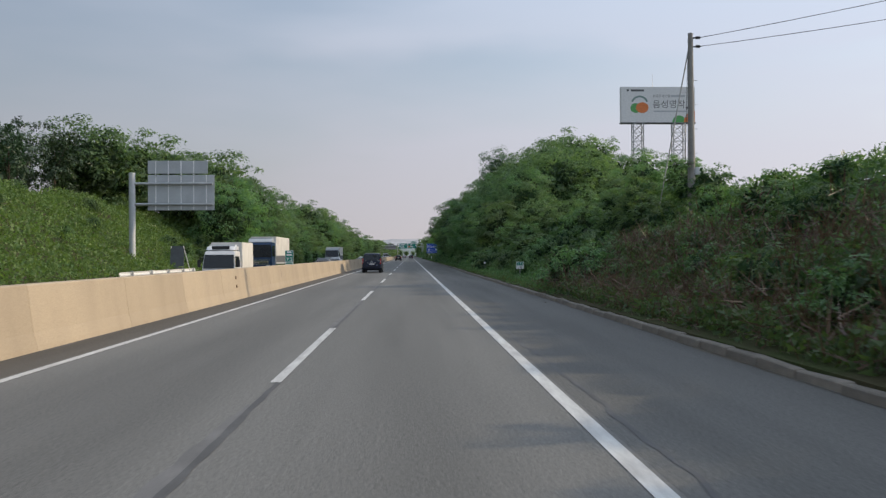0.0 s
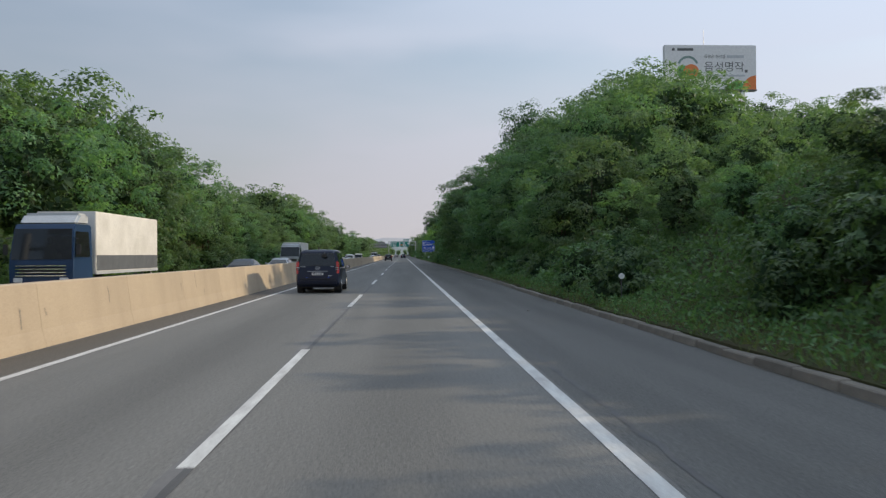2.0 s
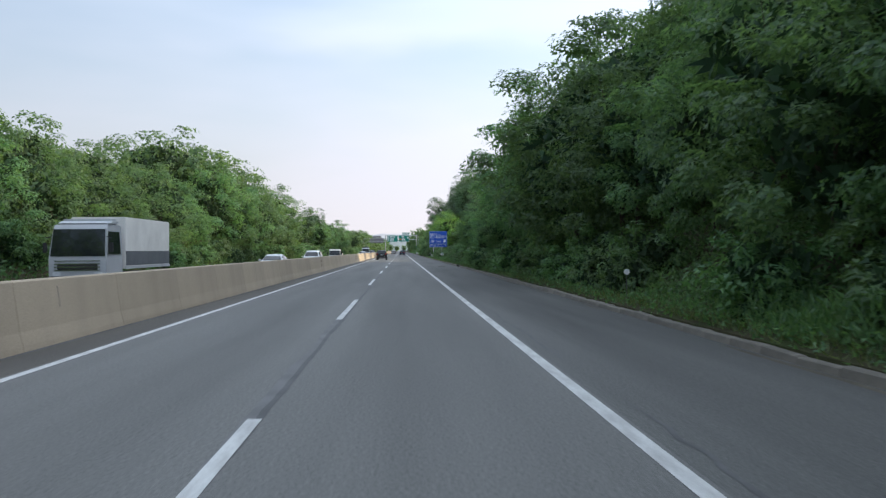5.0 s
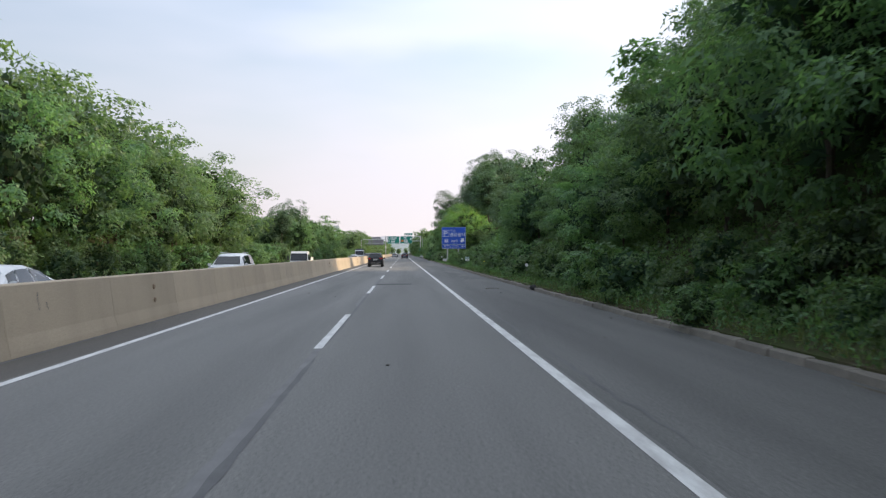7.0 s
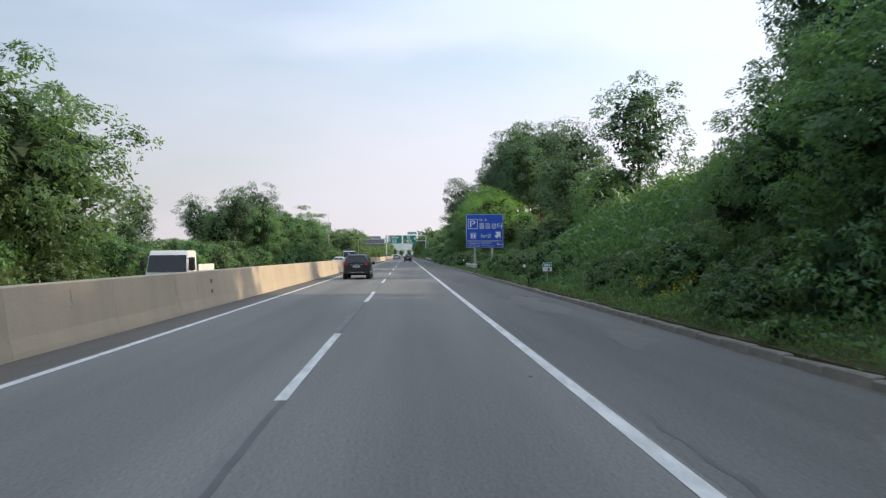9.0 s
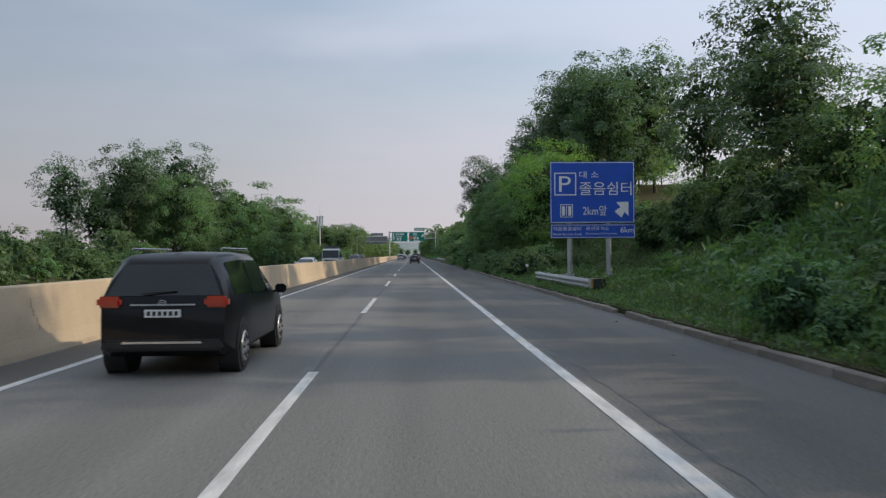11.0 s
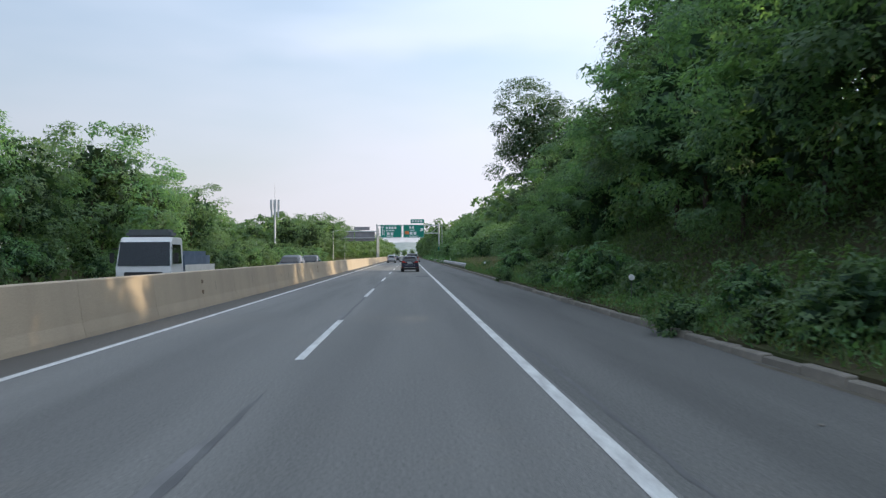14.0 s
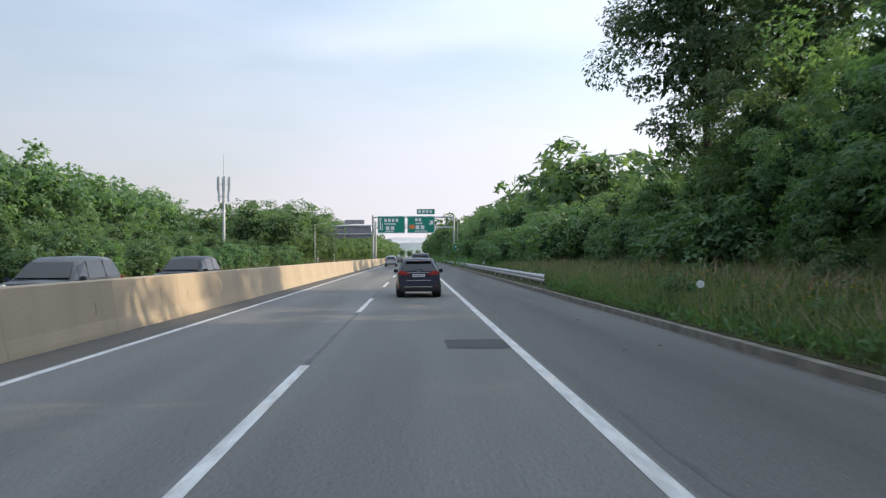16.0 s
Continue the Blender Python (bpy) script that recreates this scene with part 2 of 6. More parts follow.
M_WHITE = mat("white sheeting", (0.80, 0.80, 0.80), (0.72, 0.72, 0.72), rough=0.45, scale=2, fine=40, bump=0.02, spread=0.01)
M_BLUE = mat("blue sheeting", (0.012, 0.085, 0.50), (0.012, 0.075, 0.42), rough=0.45, scale=1.2, fine=40, bump=0.02, spread=0.01)
M_GREEN = mat("green sheeting", (0.005, 0.24, 0.17), (0.005, 0.20, 0.14), rough=0.45, scale=1.2, fine=40, bump=0.02, spread=0.01)
M_ORANGE = mat("orange print", (0.75, 0.22, 0.06), (0.66, 0.19, 0.05), rough=0.5, scale=2, fine=40, bump=0.02)
M_LGREEN = mat("green print", (0.13, 0.42, 0.13), (0.11, 0.36, 0.11), rough=0.5, scale=2, fine=40, bump=0.02)
M_GREY = mat("grey print", (0.10, 0.11, 0.11), (0.13, 0.13, 0.13), rough=0.5, scale=2, fine=40, bump=0.02)
M_LEAF = leaf_mat("robinia leaves", (0.077, 0.152, 0.080), (0.154, 0.262, 0.126), through=0.56, hue=0.018)
M_LEAF2 = leaf_mat("shrub leaves", (0.060, 0.125, 0.052), (0.130, 0.222, 0.086), hue=0.02)
M_DARK = leaf_mat("oak leaves", (0.048, 0.098, 0.056), (0.098, 0.168, 0.086), through=0.38, hue=0.018)
M_PINE = leaf_mat("pine needles", (0.026, 0.056, 0.028), (0.055, 0.092, 0.042), through=0.1)
M_VINE = leaf_mat("vine leaves", (0.068, 0.118, 0.034), (0.140, 0.200, 0.058), hue=0.02)
M_CHEST = leaf_mat("chestnut leaves", (0.085, 0.180, 0.048), (0.200, 0.305, 0.085), through=0.5)
M_BLOOM = leaf_mat("chestnut catkins", (0.20, 0.19, 0.06), (0.34, 0.30, 0.10))
M_GRASS = leaf_mat("verge grass", (0.070, 0.118, 0.045), (0.165, 0.215, 0.088), hue=0.02)
M_DRY = leaf_mat("dead stalks", (0.078, 0.048, 0.034), (0.15, 0.095, 0.060), through=0.15)
M_STRAW = leaf_mat("dry grass", (0.30, 0.25, 0.16), (0.44, 0.37, 0.25), through=0.2)
M_FLOWER = leaf_mat("yellow flowers", (0.62, 0.36, 0.01), (0.75, 0.50, 0.03), through=0.2)
# Two pale tones for the far ridges, distance haze mixed into the colour.
M_HILL1 = mat("woods with painted haze", (0.25, 0.29, 0.29), (0.29, 0.32, 0.32), rough=1.0, scale=0.01, fine=0.1, bump=0.0, spec=0.0)
M_HILL2 = mat("hills with painted haze", (0.50, 0.50, 0.52), (0.53, 0.53, 0.55), rough=1.0, scale=0.004, fine=0.05, bump=0.0, spec=0.0)
# A darker leaf colour: the crown's inner shade is painted into it.
M_DEEP_SHADE = leaf_mat("inner leaves coloured as shade", (0.022, 0.050, 0.025), (0.045, 0.090, 0.040), through=0.25, rough=0.9)


# ---- mesh helpers ----
def mesh_object(name, verts, faces, material, parent=None, label=""):
    me = bpy.data.meshes.new(name)
    me.from_pydata(verts, [], faces)
    me.update()
    me.materials.append(material)
    ob = new(name, me)
    if parent:
        ob.parent = parent
    if label:
        ob["label"] = label
    return ob


def part(name, bm, material, parent=None, label="", smooth=False):
    me = bpy.data.meshes.new(name)
    bmesh.ops.recalc_face_normals(bm, faces=bm.faces[:])
    bm.to_mesh(me)
    bm.free()
    me.materials.append(material)
    if smooth:
        me.polygons.foreach_set("use_smooth", [True] * len(me.polygons))
    ob = new(name, me)
    if parent:
        ob.parent = parent
    if label:
        ob["label"] = label
    return ob


def box(bm, cx, cy, cz, sx, sy, sz, bevel=0.0, m=None):
    """Adds a box with its centre and full sizes, its edges rounded by bevel."""
    r = bmesh.ops.create_cube(bm, size=1.0, matrix=(m or Matrix.Identity(4)) @ Matrix.LocRotScale((cx, cy, cz), None, (sx, sy, sz)))
    if bevel:
        edges = list({ed for v in r["verts"] for ed in v.link_edges})
        bmesh.ops.bevel(bm, geom=edges, offset=bevel, segments=2, affect="EDGES")
    return bm


def tube(bm, p, q, r1, r2=None, sides=10):
    """Adds a round bar from p to q."""
    p, q = Vector(p), Vector(q)
    d = q - p
    turn = d.to_track_quat("Z", "Y").to_matrix().to_4x4()
    bmesh.ops.create_cone(bm, cap_ends=True, segments=sides, radius1=r1, radius2=r1 if r2 is None else r2, depth=d.length, matrix=Matrix.Translation((p + q) / 2) @ turn)
    return bm


def slab(name, x0, x1, y0, y1, z, material, parent=None, steps=1):
    vs, fs = [], []
    for i in range(steps + 1):
        y = y0 + (y1 - y0) * i / steps
        vs += [(x0, y, z), (x1, y, z)]
    for i in range(steps):
        fs.append((2 * i, 2 * i + 1, 2 * i + 3, 2 * i + 2))
    return mesh_object(name, vs, fs, material, parent)


def thing(name, loc, label, category, group="", turn=0.0):
    ob = new(name)
    ob.empty_display_size = 0.2
    ob.matrix_basis = Matrix.Translation(loc) @ Matrix.Rotation(turn, 4, "Z")
    return tagged(ob, label, category, group)

# ---- ground ----
def smooth_step(a, b, v):
    t = min(1.0, max(0.0, (v - a) / (b - a)))
    return t * t * (3 - 2 * t)


def table(rows, v):
    """A smooth curve through rows of (place, value)."""
    if v <= rows[0][0]:
        return rows[0][1]
    for (a, p), (b, q) in zip(rows, rows[1:]):
        if v <= b:
            return p + (q - p) * smooth_step(a, b, v)
    return rows[-1][1]


BANK_RIGHT = [(-60, 5.0), (20, 3.4), (55, 3.6), (85, 4.2), (106, 7.0), (131, 12.0), (160, 12.5), (185, 10.5), (205, 7.5), (235, 5.0), (250, 4.0), (270, 2.6), (300, 2.2), (315, 5.0), (340, 9.0), (385, 9.0), (402, 4.5), (425, 2.0), (520, 2.0), (800, 4.0)]
TOE_RIGHT = [(-60, 9.2), (250, 9.2), (268, 13.0), (298, 13.0), (312, 10.5), (350, 10.0), (372, 11.5), (420, 12.0), (800, 12.0)]
BANK_LEFT = [(-60, 8.0), (30, 7.0), (75, 6.5), (100, 6.0), (150, 5.0), (235, 4.0), (258, 0.8), (300, 0.5), (330, 1.5), (380, 1.0), (800, 0.6)]


KERB_LINE = [(0, 6.97), (75, 6.97), (91, 7.10), (104, 7.20), (170, 7.30), (205, 7.20), (255, 7.10), (290, 7.10), (345, 7.28), (380, 7.42), (600, 7.45)]


def ground_height(x, y):
    if x > 7:
        x = x - (table(KERB_LINE, y) - 7.56) * (1 - smooth_step(8.5, 11, x))
    if x > 7.79:
        toe, top = table(TOE_RIGHT, y), table(BANK_RIGHT, y)
        z = 0.16 + min(1.0, max(0.0, (x - toe) / (top / 0.72 + 0.5))) * top
        z += 0.25 * max(0.0, min(1.0, (x - 8.2) / 2))
    elif x < -16.2:
        top = table(BANK_LEFT, y)
        z = 0.1 + min(1.0, max(0.0, (-17.0 - x) / (top / 0.62 + 0.5))) * top
    else:
        return -0.06
    if x > 10 or x < -18:
        z += 0.5 * noise.noise(Vector((x * 0.12, y * 0.12, 0.3))) * min(1.0, (abs(x) - 9) / 6)
    return z


def build_ground():
    xs = [-2500, -900, -350, -160, -90, -60, -45, -36, -30, -26, -23, -20.5, -18.5, -17, -16.2, -16.1, 7.79, 7.8, 8.4, 9.2, 10.5, 12, 14, 16, 18, 21, 24, 28, 34, 42, 55, 80, 150, 350, 900, 2500]
    ys = [-900, -300, -120] + list(range(-60, 620, 4)) + [640, 700, 800, 1000, 1500, 2500, 4500]
    vs = []
    for y in ys:
        shift = table(KERB_LINE, y) - 7.56
        for x in xs:
            vs.append((x + (shift if 7 < x < 9 else 0), y, ground_height(x + (shift + 0.001 if 7 < x < 9 else 0), y) if not 7.78 < x < 7.795 else -0.06))
    n = len(xs)
    fs = [(j * n + i, j * n + i + 1, (j + 1) * n + i + 1, (j + 1) * n + i) for j in range(len(ys) - 1) for i in range(n - 1)]
    return tagged(mesh_object("ground", vs, fs, M_SOIL), "earth banks and level ground beside the road", "ground", kind="structure")


build_ground()


def ridge(name, y, x0, x1, base, amp, seed, material, label):
    """A far line of hills."""
    vs, fs = [], []
    n = 80
    for i in range(n + 1):
        x = x0 + (x1 - x0) * i / n
        h = base + amp * noise.noise(Vector((i * 0.11, seed, 0))) + amp * 0.3 * noise.noise(Vector((i * 0.5, seed, 3)))
        vs += [(x, y, -5), (x, y + 120, max(2, h)), (x, y + 500, -5)]
        if i:
            a = 3 * (i - 1)
            fs += [(a, a + 3, a + 4, a + 1), (a + 1, a + 4, a + 5, a + 2)]
    return tagged(mesh_object(name, vs, fs, material), label, "hills", kind="structure")


# The ridges get their haze from their colour alone.
ridge("backdrop_near", 1700, -1400, 1400, 20, 14, 2.0, M_HILL1, "wooded hills with haze in their pale colour")
ridge("backdrop_far", 3000, -2600, 2600, 46, 30, 5.0, M_HILL2, "distant hills with haze in their pale colour")

# ---- road ----
Y0, Y1 = -120.0, 1600.0
tagged(slab("road", -5.2, 4.05, Y0, Y1, 0.0, M_ROAD, steps=60), "worn grey asphalt carriageway with two lanes", "road", kind="structure")
tagged(slab("inner_shoulder", -4.98, -3.96, Y0, Y1, 0.002, M_INNER, steps=60), "dark gritty asphalt strip along the barrier", "road", kind="structure")
tagged(slab("shoulder", 3.74, 7.56, Y0, Y1, 0.002, M_SHOULDER, steps=60), "darker patched asphalt shoulder beside the kerb", "road", kind="structure")
tagged(slab("opposite_road", -16.1, -5.6, Y0, Y1, 0.0, M_ROAD, steps=60), "asphalt carriageway beyond the median barrier", "road", kind="structure")


def marking(name, x, w, y0, y1, label, z=0.006):
    return tagged(slab(name, x - w / 2, x + w / 2, y0, y1, z, M_PAINT, steps=max(1, int((y1 - y0) / 20))), label, "road marking", "", "structure")


marking("edge_line_right", 3.6, 0.18, Y0, 900, "white solid edge line beside the shoulder")
marking("edge_line_left", -3.82, 0.15, Y0, 900, "white solid edge line beside the barrier")
marking("edge_line_opposite", -6.9, 0.15, Y0, 900, "white solid edge line beyond the barrier")
marking("edge_line_far", -14.0, 0.15, Y0, 900, "white solid edge line of the far shoulder")
DASH_X = [(130, 0.0), (148, -0.10), (170, -0.06), (215, 0.0), (265, 0.035), (345, 0.035), (375, 0.03), (420, 0.03)]
dash0 = None
for k in range(-5, 36):
    far = 19.12 + 20.0 * k
    if dash0 is None:
        dash0 = tagged(slab("lane_dash", -0.075, 0.075, -8.1, 0.0, 0.006, M_PAINT), "white lane dash with worn edges", "road marking", "lane dashes", "structure")
        dash0.location = (0, far, 0)
    else:
        copy_thing(dash0, Matrix.Translation((table(DASH_X, far), far, 0)))
        copy_thing(dash0, Matrix.Translation((-10.45, far + 6, 0)))

# ---- median barrier ----
def barrier_segment(length):
    """One cast length of the median barrier, with a chamfered joint at each end."""
    prof = [(-4.925, 0.0), (-4.94, 0.10), (-5.0, 0.34), (-5.115, 1.19), (-5.14, 1.215), (-5.36, 1.215), (-5.385, 1.19), (-5.50, 0.34), (-5.56, 0.10), (-5.575, 0.0)]
    vs, fs = [], []
    ends = [(0.0, 0.012), (0.012, 0.0), (length - 0.012, 0.0), (length, 0.012)]
    for y, inset in ends:
        for x, z in prof:
            vs.append((x + (inset if x < -5.25 else -inset), y, max(0.0, z - (inset if z > 0.2 else 0))))
    n = len(prof)
    for j in range(3):
        for i in range(n - 1):
            fs.append((j * n + i, j * n + i + 1, (j + 1) * n + i + 1, (j + 1) * n + i))
    fs += [tuple(range(n)), tuple(range(4 * n - 1, 3 * n - 1, -1))]
    return vs, fs


barrier = thing("median_barrier", (0, 0, 0), "sandy concrete median barrier with stains and cracks", "barrier")
barrier["kind"] = "structure"
vs, fs = barrier_segment(5.0)
seg = mesh_object("segment", vs, fs, M_CONC, barrier)
seg.location = (0, Y0 + 20, 0)
for k in range(1, 150):
    s2 = new("segment", seg.data)
    s2.parent = barrier
    s2.location = (0, Y0 + 20 + 5.0 * k, 0)

# ---- plants ----
nr = np.random.default_rng(11)


def unit(v):
    return v / np.maximum(np.linalg.norm(v, axis=1, keepdims=True), 1e-6)


def leaf_cards(points, ways, length, width, leaflets=1, normals=None):
    """Leaves at points, pointing along ways: blades, or fronds of leaflet pairs along a stalk."""
    n = len(points)
    ways = unit(ways)
    if normals is None:
        side = unit(np.cross(ways, unit(nr.normal(size=(n, 3)))))
    else:
        side = unit(np.cross(ways, unit(normals)))
    le = length * nr.uniform(0.7, 1.3, (n, 1))
    wi = width * nr.uniform(0.7, 1.3, (n, 1))
    out = []
    down = np.array([[0, 0, -1.0]]) * le * 0.25
    if leaflets == 1:
        skew = nr.uniform(-0.35, 0.35, (n, 1))
        out.append(np.stack([points + side * wi / 2, points - side * wi / 2, points + ways * le + side * wi * skew + down * 0.4], axis=1))
    else:
        for k in range(leaflets):
            a, b = k / leaflets, (k + 1.35) / leaflets
            taper = (0.7, 1.0, 1.0, 0.85, 0.6)[min(4, k + (5 - leaflets))]
            tip = points + ways * le * b + down * b * b
            out.append(np.stack([points + ways * le * a + down * a * a, tip + side * wi / 2 * taper, tip - side * wi / 2 * taper], axis=1))
    return np.concatenate(out).reshape(-1, 3)


def leaves_object(name, verts, material, parent=None, label=""):
    me = bpy.data.meshes.new(name)
    n = len(verts)
    step = 3
    me.vertices.add(n)
    me.vertices.foreach_set("co", verts.astype(np.float32).ravel())
    me.loops.add(n)
    me.loops.foreach_set("vertex_index", np.arange(n, dtype=np.int32))
    me.polygons.add(n // step)
    me.polygons.foreach_set("loop_start", np.arange(0, n, step, dtype=np.int32))
    me.update(calc_edges=True)
    me.materials.append(material)
    ob = new(name, me)
    if parent:
        ob.parent = parent
    if label:
        ob["label"] = label
    return ob


def clump_points(centre, radius, count, flat=0.7):
    d = unit(nr.normal(size=(count, 3)) + np.array([[0, 0, 0.45]]))
    r = radius * nr.uniform(0.45, 1.0, (count, 1)) ** 0.35
    p = d * r * np.array([[1, 1, flat]])
    return p + centre, d


def make_tree(name, label, group, height, spread, base, clumps, cards, leaf, leaf_w, material, trunk_r=0.11, leaflets=1, lean=0.0, flat=0.65, core=0.62, seed=0, shape="round", extra=None):
    """A broadleaf tree: a trunk with limbs, an inner mass coloured dark as shade, and clumps of leaves round it."""
    global nr
    nr = np.random.default_rng(100 + seed)
    t = thing(name, (0, 0, 0), label, "tree", group)
    cz = (base + height) / 2
    rz = (height - base) / 2
    cents, rads = [], []
    for i in range(clumps):
        z = 1 - 2 * (i + 0.5) / clumps
        if shape == "shrub":
            z = 1 - 1.5 * (i + 0.5) / clumps
        a = i * 2.39996 + nr.uniform(-0.4, 0.4)
        rr = math.sqrt(max(0.0, 1 - z * z))
        k = nr.uniform(0.62, 1.06) * (1.0 if i % 5 else 0.55)
        cents.append(np.array([math.cos(a) * rr * spread * k + lean * z, math.sin(a) * rr * spread * k, cz + z * rz * k]))
        rads.append(spread * nr.uniform(0.30, 0.48))
    pts, dirs, norms = [], [], []
    sprays = 6 if clumps > 18 else 4
    per = max(6, cards // (clumps * sprays))
    axis = np.array([0, 0, cz - rz * 0.3])
    for c, r in zip(cents, rads):
        out = unit((c - axis)[None, :])
        for d0 in unit(nr.normal(size=(sprays, 3)) + out * 0.9 + np.array([[0, 0, 0.35]])):
            hub = c + d0 * r * np.array([1, 1, flat]) * nr.uniform(0.55, 0.95)
            p, d = clump_points(hub, r * nr.uniform(0.34, 0.56), per, flat)
            pts.append(p)
            nrm = unit(d * 0.55 + d0 * 0.7 + np.array([[0, 0, 0.35]]) + nr.normal(size=(per, 3)) * 0.32)
            dirs.append(np.cross(nrm, unit(nr.normal(size=(per, 3)))) + d * 0.25 + out * 0.2 + np.array([[0, 0, -0.25]]))
            norms.append(nrm)
    pts, dirs, norms = np.concatenate(pts), np.concatenate(dirs), np.concatenate(norms)
    leaves_object("crown", leaf_cards(pts, dirs, leaf, leaf_w, leaflets, norms), material, t)
    if extra:
        top = pts[:, 2] > cz - rz * 0.1
        sel = nr.choice(np.nonzero(top)[0], extra[1])
        leaves_object("blossom", leaf_cards(pts[sel] * np.array([[1.05, 1.05, 1.03]]), dirs[sel] + np.array([[0, 0, 0.5]]), leaf * 0.9, leaf_w * 0.4, 1), extra[0], t)
    # Inner cards whose dark colour imitates shade between the clumps.
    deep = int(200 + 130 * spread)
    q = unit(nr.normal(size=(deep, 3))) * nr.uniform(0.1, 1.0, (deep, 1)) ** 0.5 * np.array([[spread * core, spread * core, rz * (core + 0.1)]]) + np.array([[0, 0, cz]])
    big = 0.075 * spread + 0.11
    leaves_object("inner_foliage", leaf_cards(q, nr.normal(size=(deep, 3)), big * 1.3, big, 1), M_DEEP_SHADE, t)
    bm = bmesh.new()
    top = Vector((lean * 0.3, 0, base + (height - base) * 0.55))
    mid = Vector((0.12 * height * 0.1, 0.05, base * 0.6))
    tube(bm, (0, 0, -0.8), mid, trunk_r, trunk_r * 0.8, 7)
    tube(bm, mid, top, trunk_r * 0.8, trunk_r * 0.35, 7)
    for i in range(6 if spread > 2 else 2):
        c = cents[i % len(cents)]
        k = nr.uniform(0.2, 0.9)
        tube(bm, mid.lerp(top, k), mid.lerp(top, k).lerp(Vector(c), 0.8), trunk_r * 0.28, trunk_r * 0.06, 5)
    part("trunk", bm, M_WOOD, t)
    return t


def plant(models, spots, first_used):
    """Sets models out at spots of (x, y, scale); the first spot of each takes the model itself."""
    for x, y, s in spots:
        i = rng.randrange(len(models))
        m = Matrix.Translation((x, y, ground_height(x, y) - 0.1)) @ Matrix.Rotation(rng.uniform(0, 6.28), 4, "Z") @ Matrix.Diagonal((s * rng.uniform(0.9, 1.12), s * rng.uniform(0.9, 1.12), s, 1))
        if i not in first_used:
            first_used.add(i)
            models[i].matrix_basis = m
        else:
            copy_thing(models[i], m)



def merged(name, models, spots, label, category):
    """One mesh of many plants, for stands that nobody could count."""
    vs, ls, tot, mi, mats, base = [], [], [], [], [], 0
    for x, y, sc in spots:
        model = models[rng.randrange(len(models))]
        m = np.array(Matrix.Translation((x, y, ground_height(x, y) - 0.1)) @ Matrix.Rotation(rng.uniform(0, 6.28), 4, "Z") @ Matrix.Diagonal((sc * rng.uniform(0.9, 1.12), sc * rng.uniform(0.9, 1.12), sc, 1)))
        for ch in model.children:
            if ch.name.startswith("trunk"):
                continue
            me = ch.data
            co = np.empty(len(me.vertices) * 3, np.float32)
            me.vertices.foreach_get("co", co)
            vi = np.empty(len(me.loops), np.int32)
            me.loops.foreach_get("vertex_index", vi)
            lt = np.empty(len(me.polygons), np.int32)
            me.polygons.foreach_get("loop_total", lt)
            if me.materials[0] not in mats:
                mats.append(me.materials[0])
            vs.append(co.reshape(-1, 3) @ m[:3, :3].T + m[:3, 3])
            ls.append(vi + base)
            tot.append(lt)
            mi.append(np.full(len(lt), mats.index(me.materials[0]), np.int32))
            base += len(me.vertices)
    vs, ls, tot, mi = np.concatenate(vs).astype(np.float32), np.concatenate(ls), np.concatenate(tot), np.concatenate(mi)
    me = bpy.data.meshes.new(name)
    me.vertices.add(len(vs))
    me.vertices.foreach_set("co", vs.ravel())
    me.loops.add(len(ls))
    me.loops.foreach_set("vertex_index", ls)
    me.polygons.add(len(tot))
    me.polygons.foreach_set("loop_start", np.concatenate([[0], np.cumsum(tot)[:-1]]).astype(np.int32))
    me.polygons.foreach_set("material_index", mi)
    for m in mats:
        me.materials.append(m)
    me.update(calc_edges=True)
    return tagged(new(name, me), label, category, kind="stuff")


def cover(name, x0, x1, y0, y1, count, length, width, material, label, up=0.5, lift=(0.0, 0.5), keep=None, leaflets=1, kind="stuff"):
    """Low leaves or blades scattered over the ground."""
    global nr
    nr = np.random.default_rng(len(name) * 31 + int(abs(x0 * 7 + y0)))
    xs, ys = nr.uniform(x0, x1, count), nr.uniform(y0, y1, count)
    if keep is not None:
        ok = np.array([keep(a, b) for a, b in zip(xs, ys)])
        xs, ys = xs[ok], ys[ok]
    lumps = np.array([noise.noise(Vector((a * 0.55, b * 0.55, 2.0))) for a, b in zip(xs, ys)])
    zs = np.array([ground_height(a, b) for a, b in zip(xs, ys)]) + nr.uniform(lift[0], lift[1], len(xs)) * (0.75 + 0.9 * lumps)
    ways = nr.normal(size=(len(xs), 3)) * 0.7 + np.array([[0, 0, up]])
    return tagged(leaves_object(name, leaf_cards(np.stack([xs, ys, zs], axis=1), ways, length, width, leaflets), material), label, "undergrowth", kind=kind)


G_HILL = "robinia trees on the road banks"
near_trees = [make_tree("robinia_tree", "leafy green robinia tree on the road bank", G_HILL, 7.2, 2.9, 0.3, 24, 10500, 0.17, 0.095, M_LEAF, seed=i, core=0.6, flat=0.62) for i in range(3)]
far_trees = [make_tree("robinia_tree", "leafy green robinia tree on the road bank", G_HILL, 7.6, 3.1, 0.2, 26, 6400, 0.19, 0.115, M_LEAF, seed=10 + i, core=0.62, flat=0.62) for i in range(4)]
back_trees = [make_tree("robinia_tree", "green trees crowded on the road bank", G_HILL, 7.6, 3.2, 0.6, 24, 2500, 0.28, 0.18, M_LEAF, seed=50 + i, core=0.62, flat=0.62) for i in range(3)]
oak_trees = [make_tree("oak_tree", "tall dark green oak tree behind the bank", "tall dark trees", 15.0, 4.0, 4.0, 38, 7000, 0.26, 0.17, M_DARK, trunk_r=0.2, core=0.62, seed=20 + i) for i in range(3)]
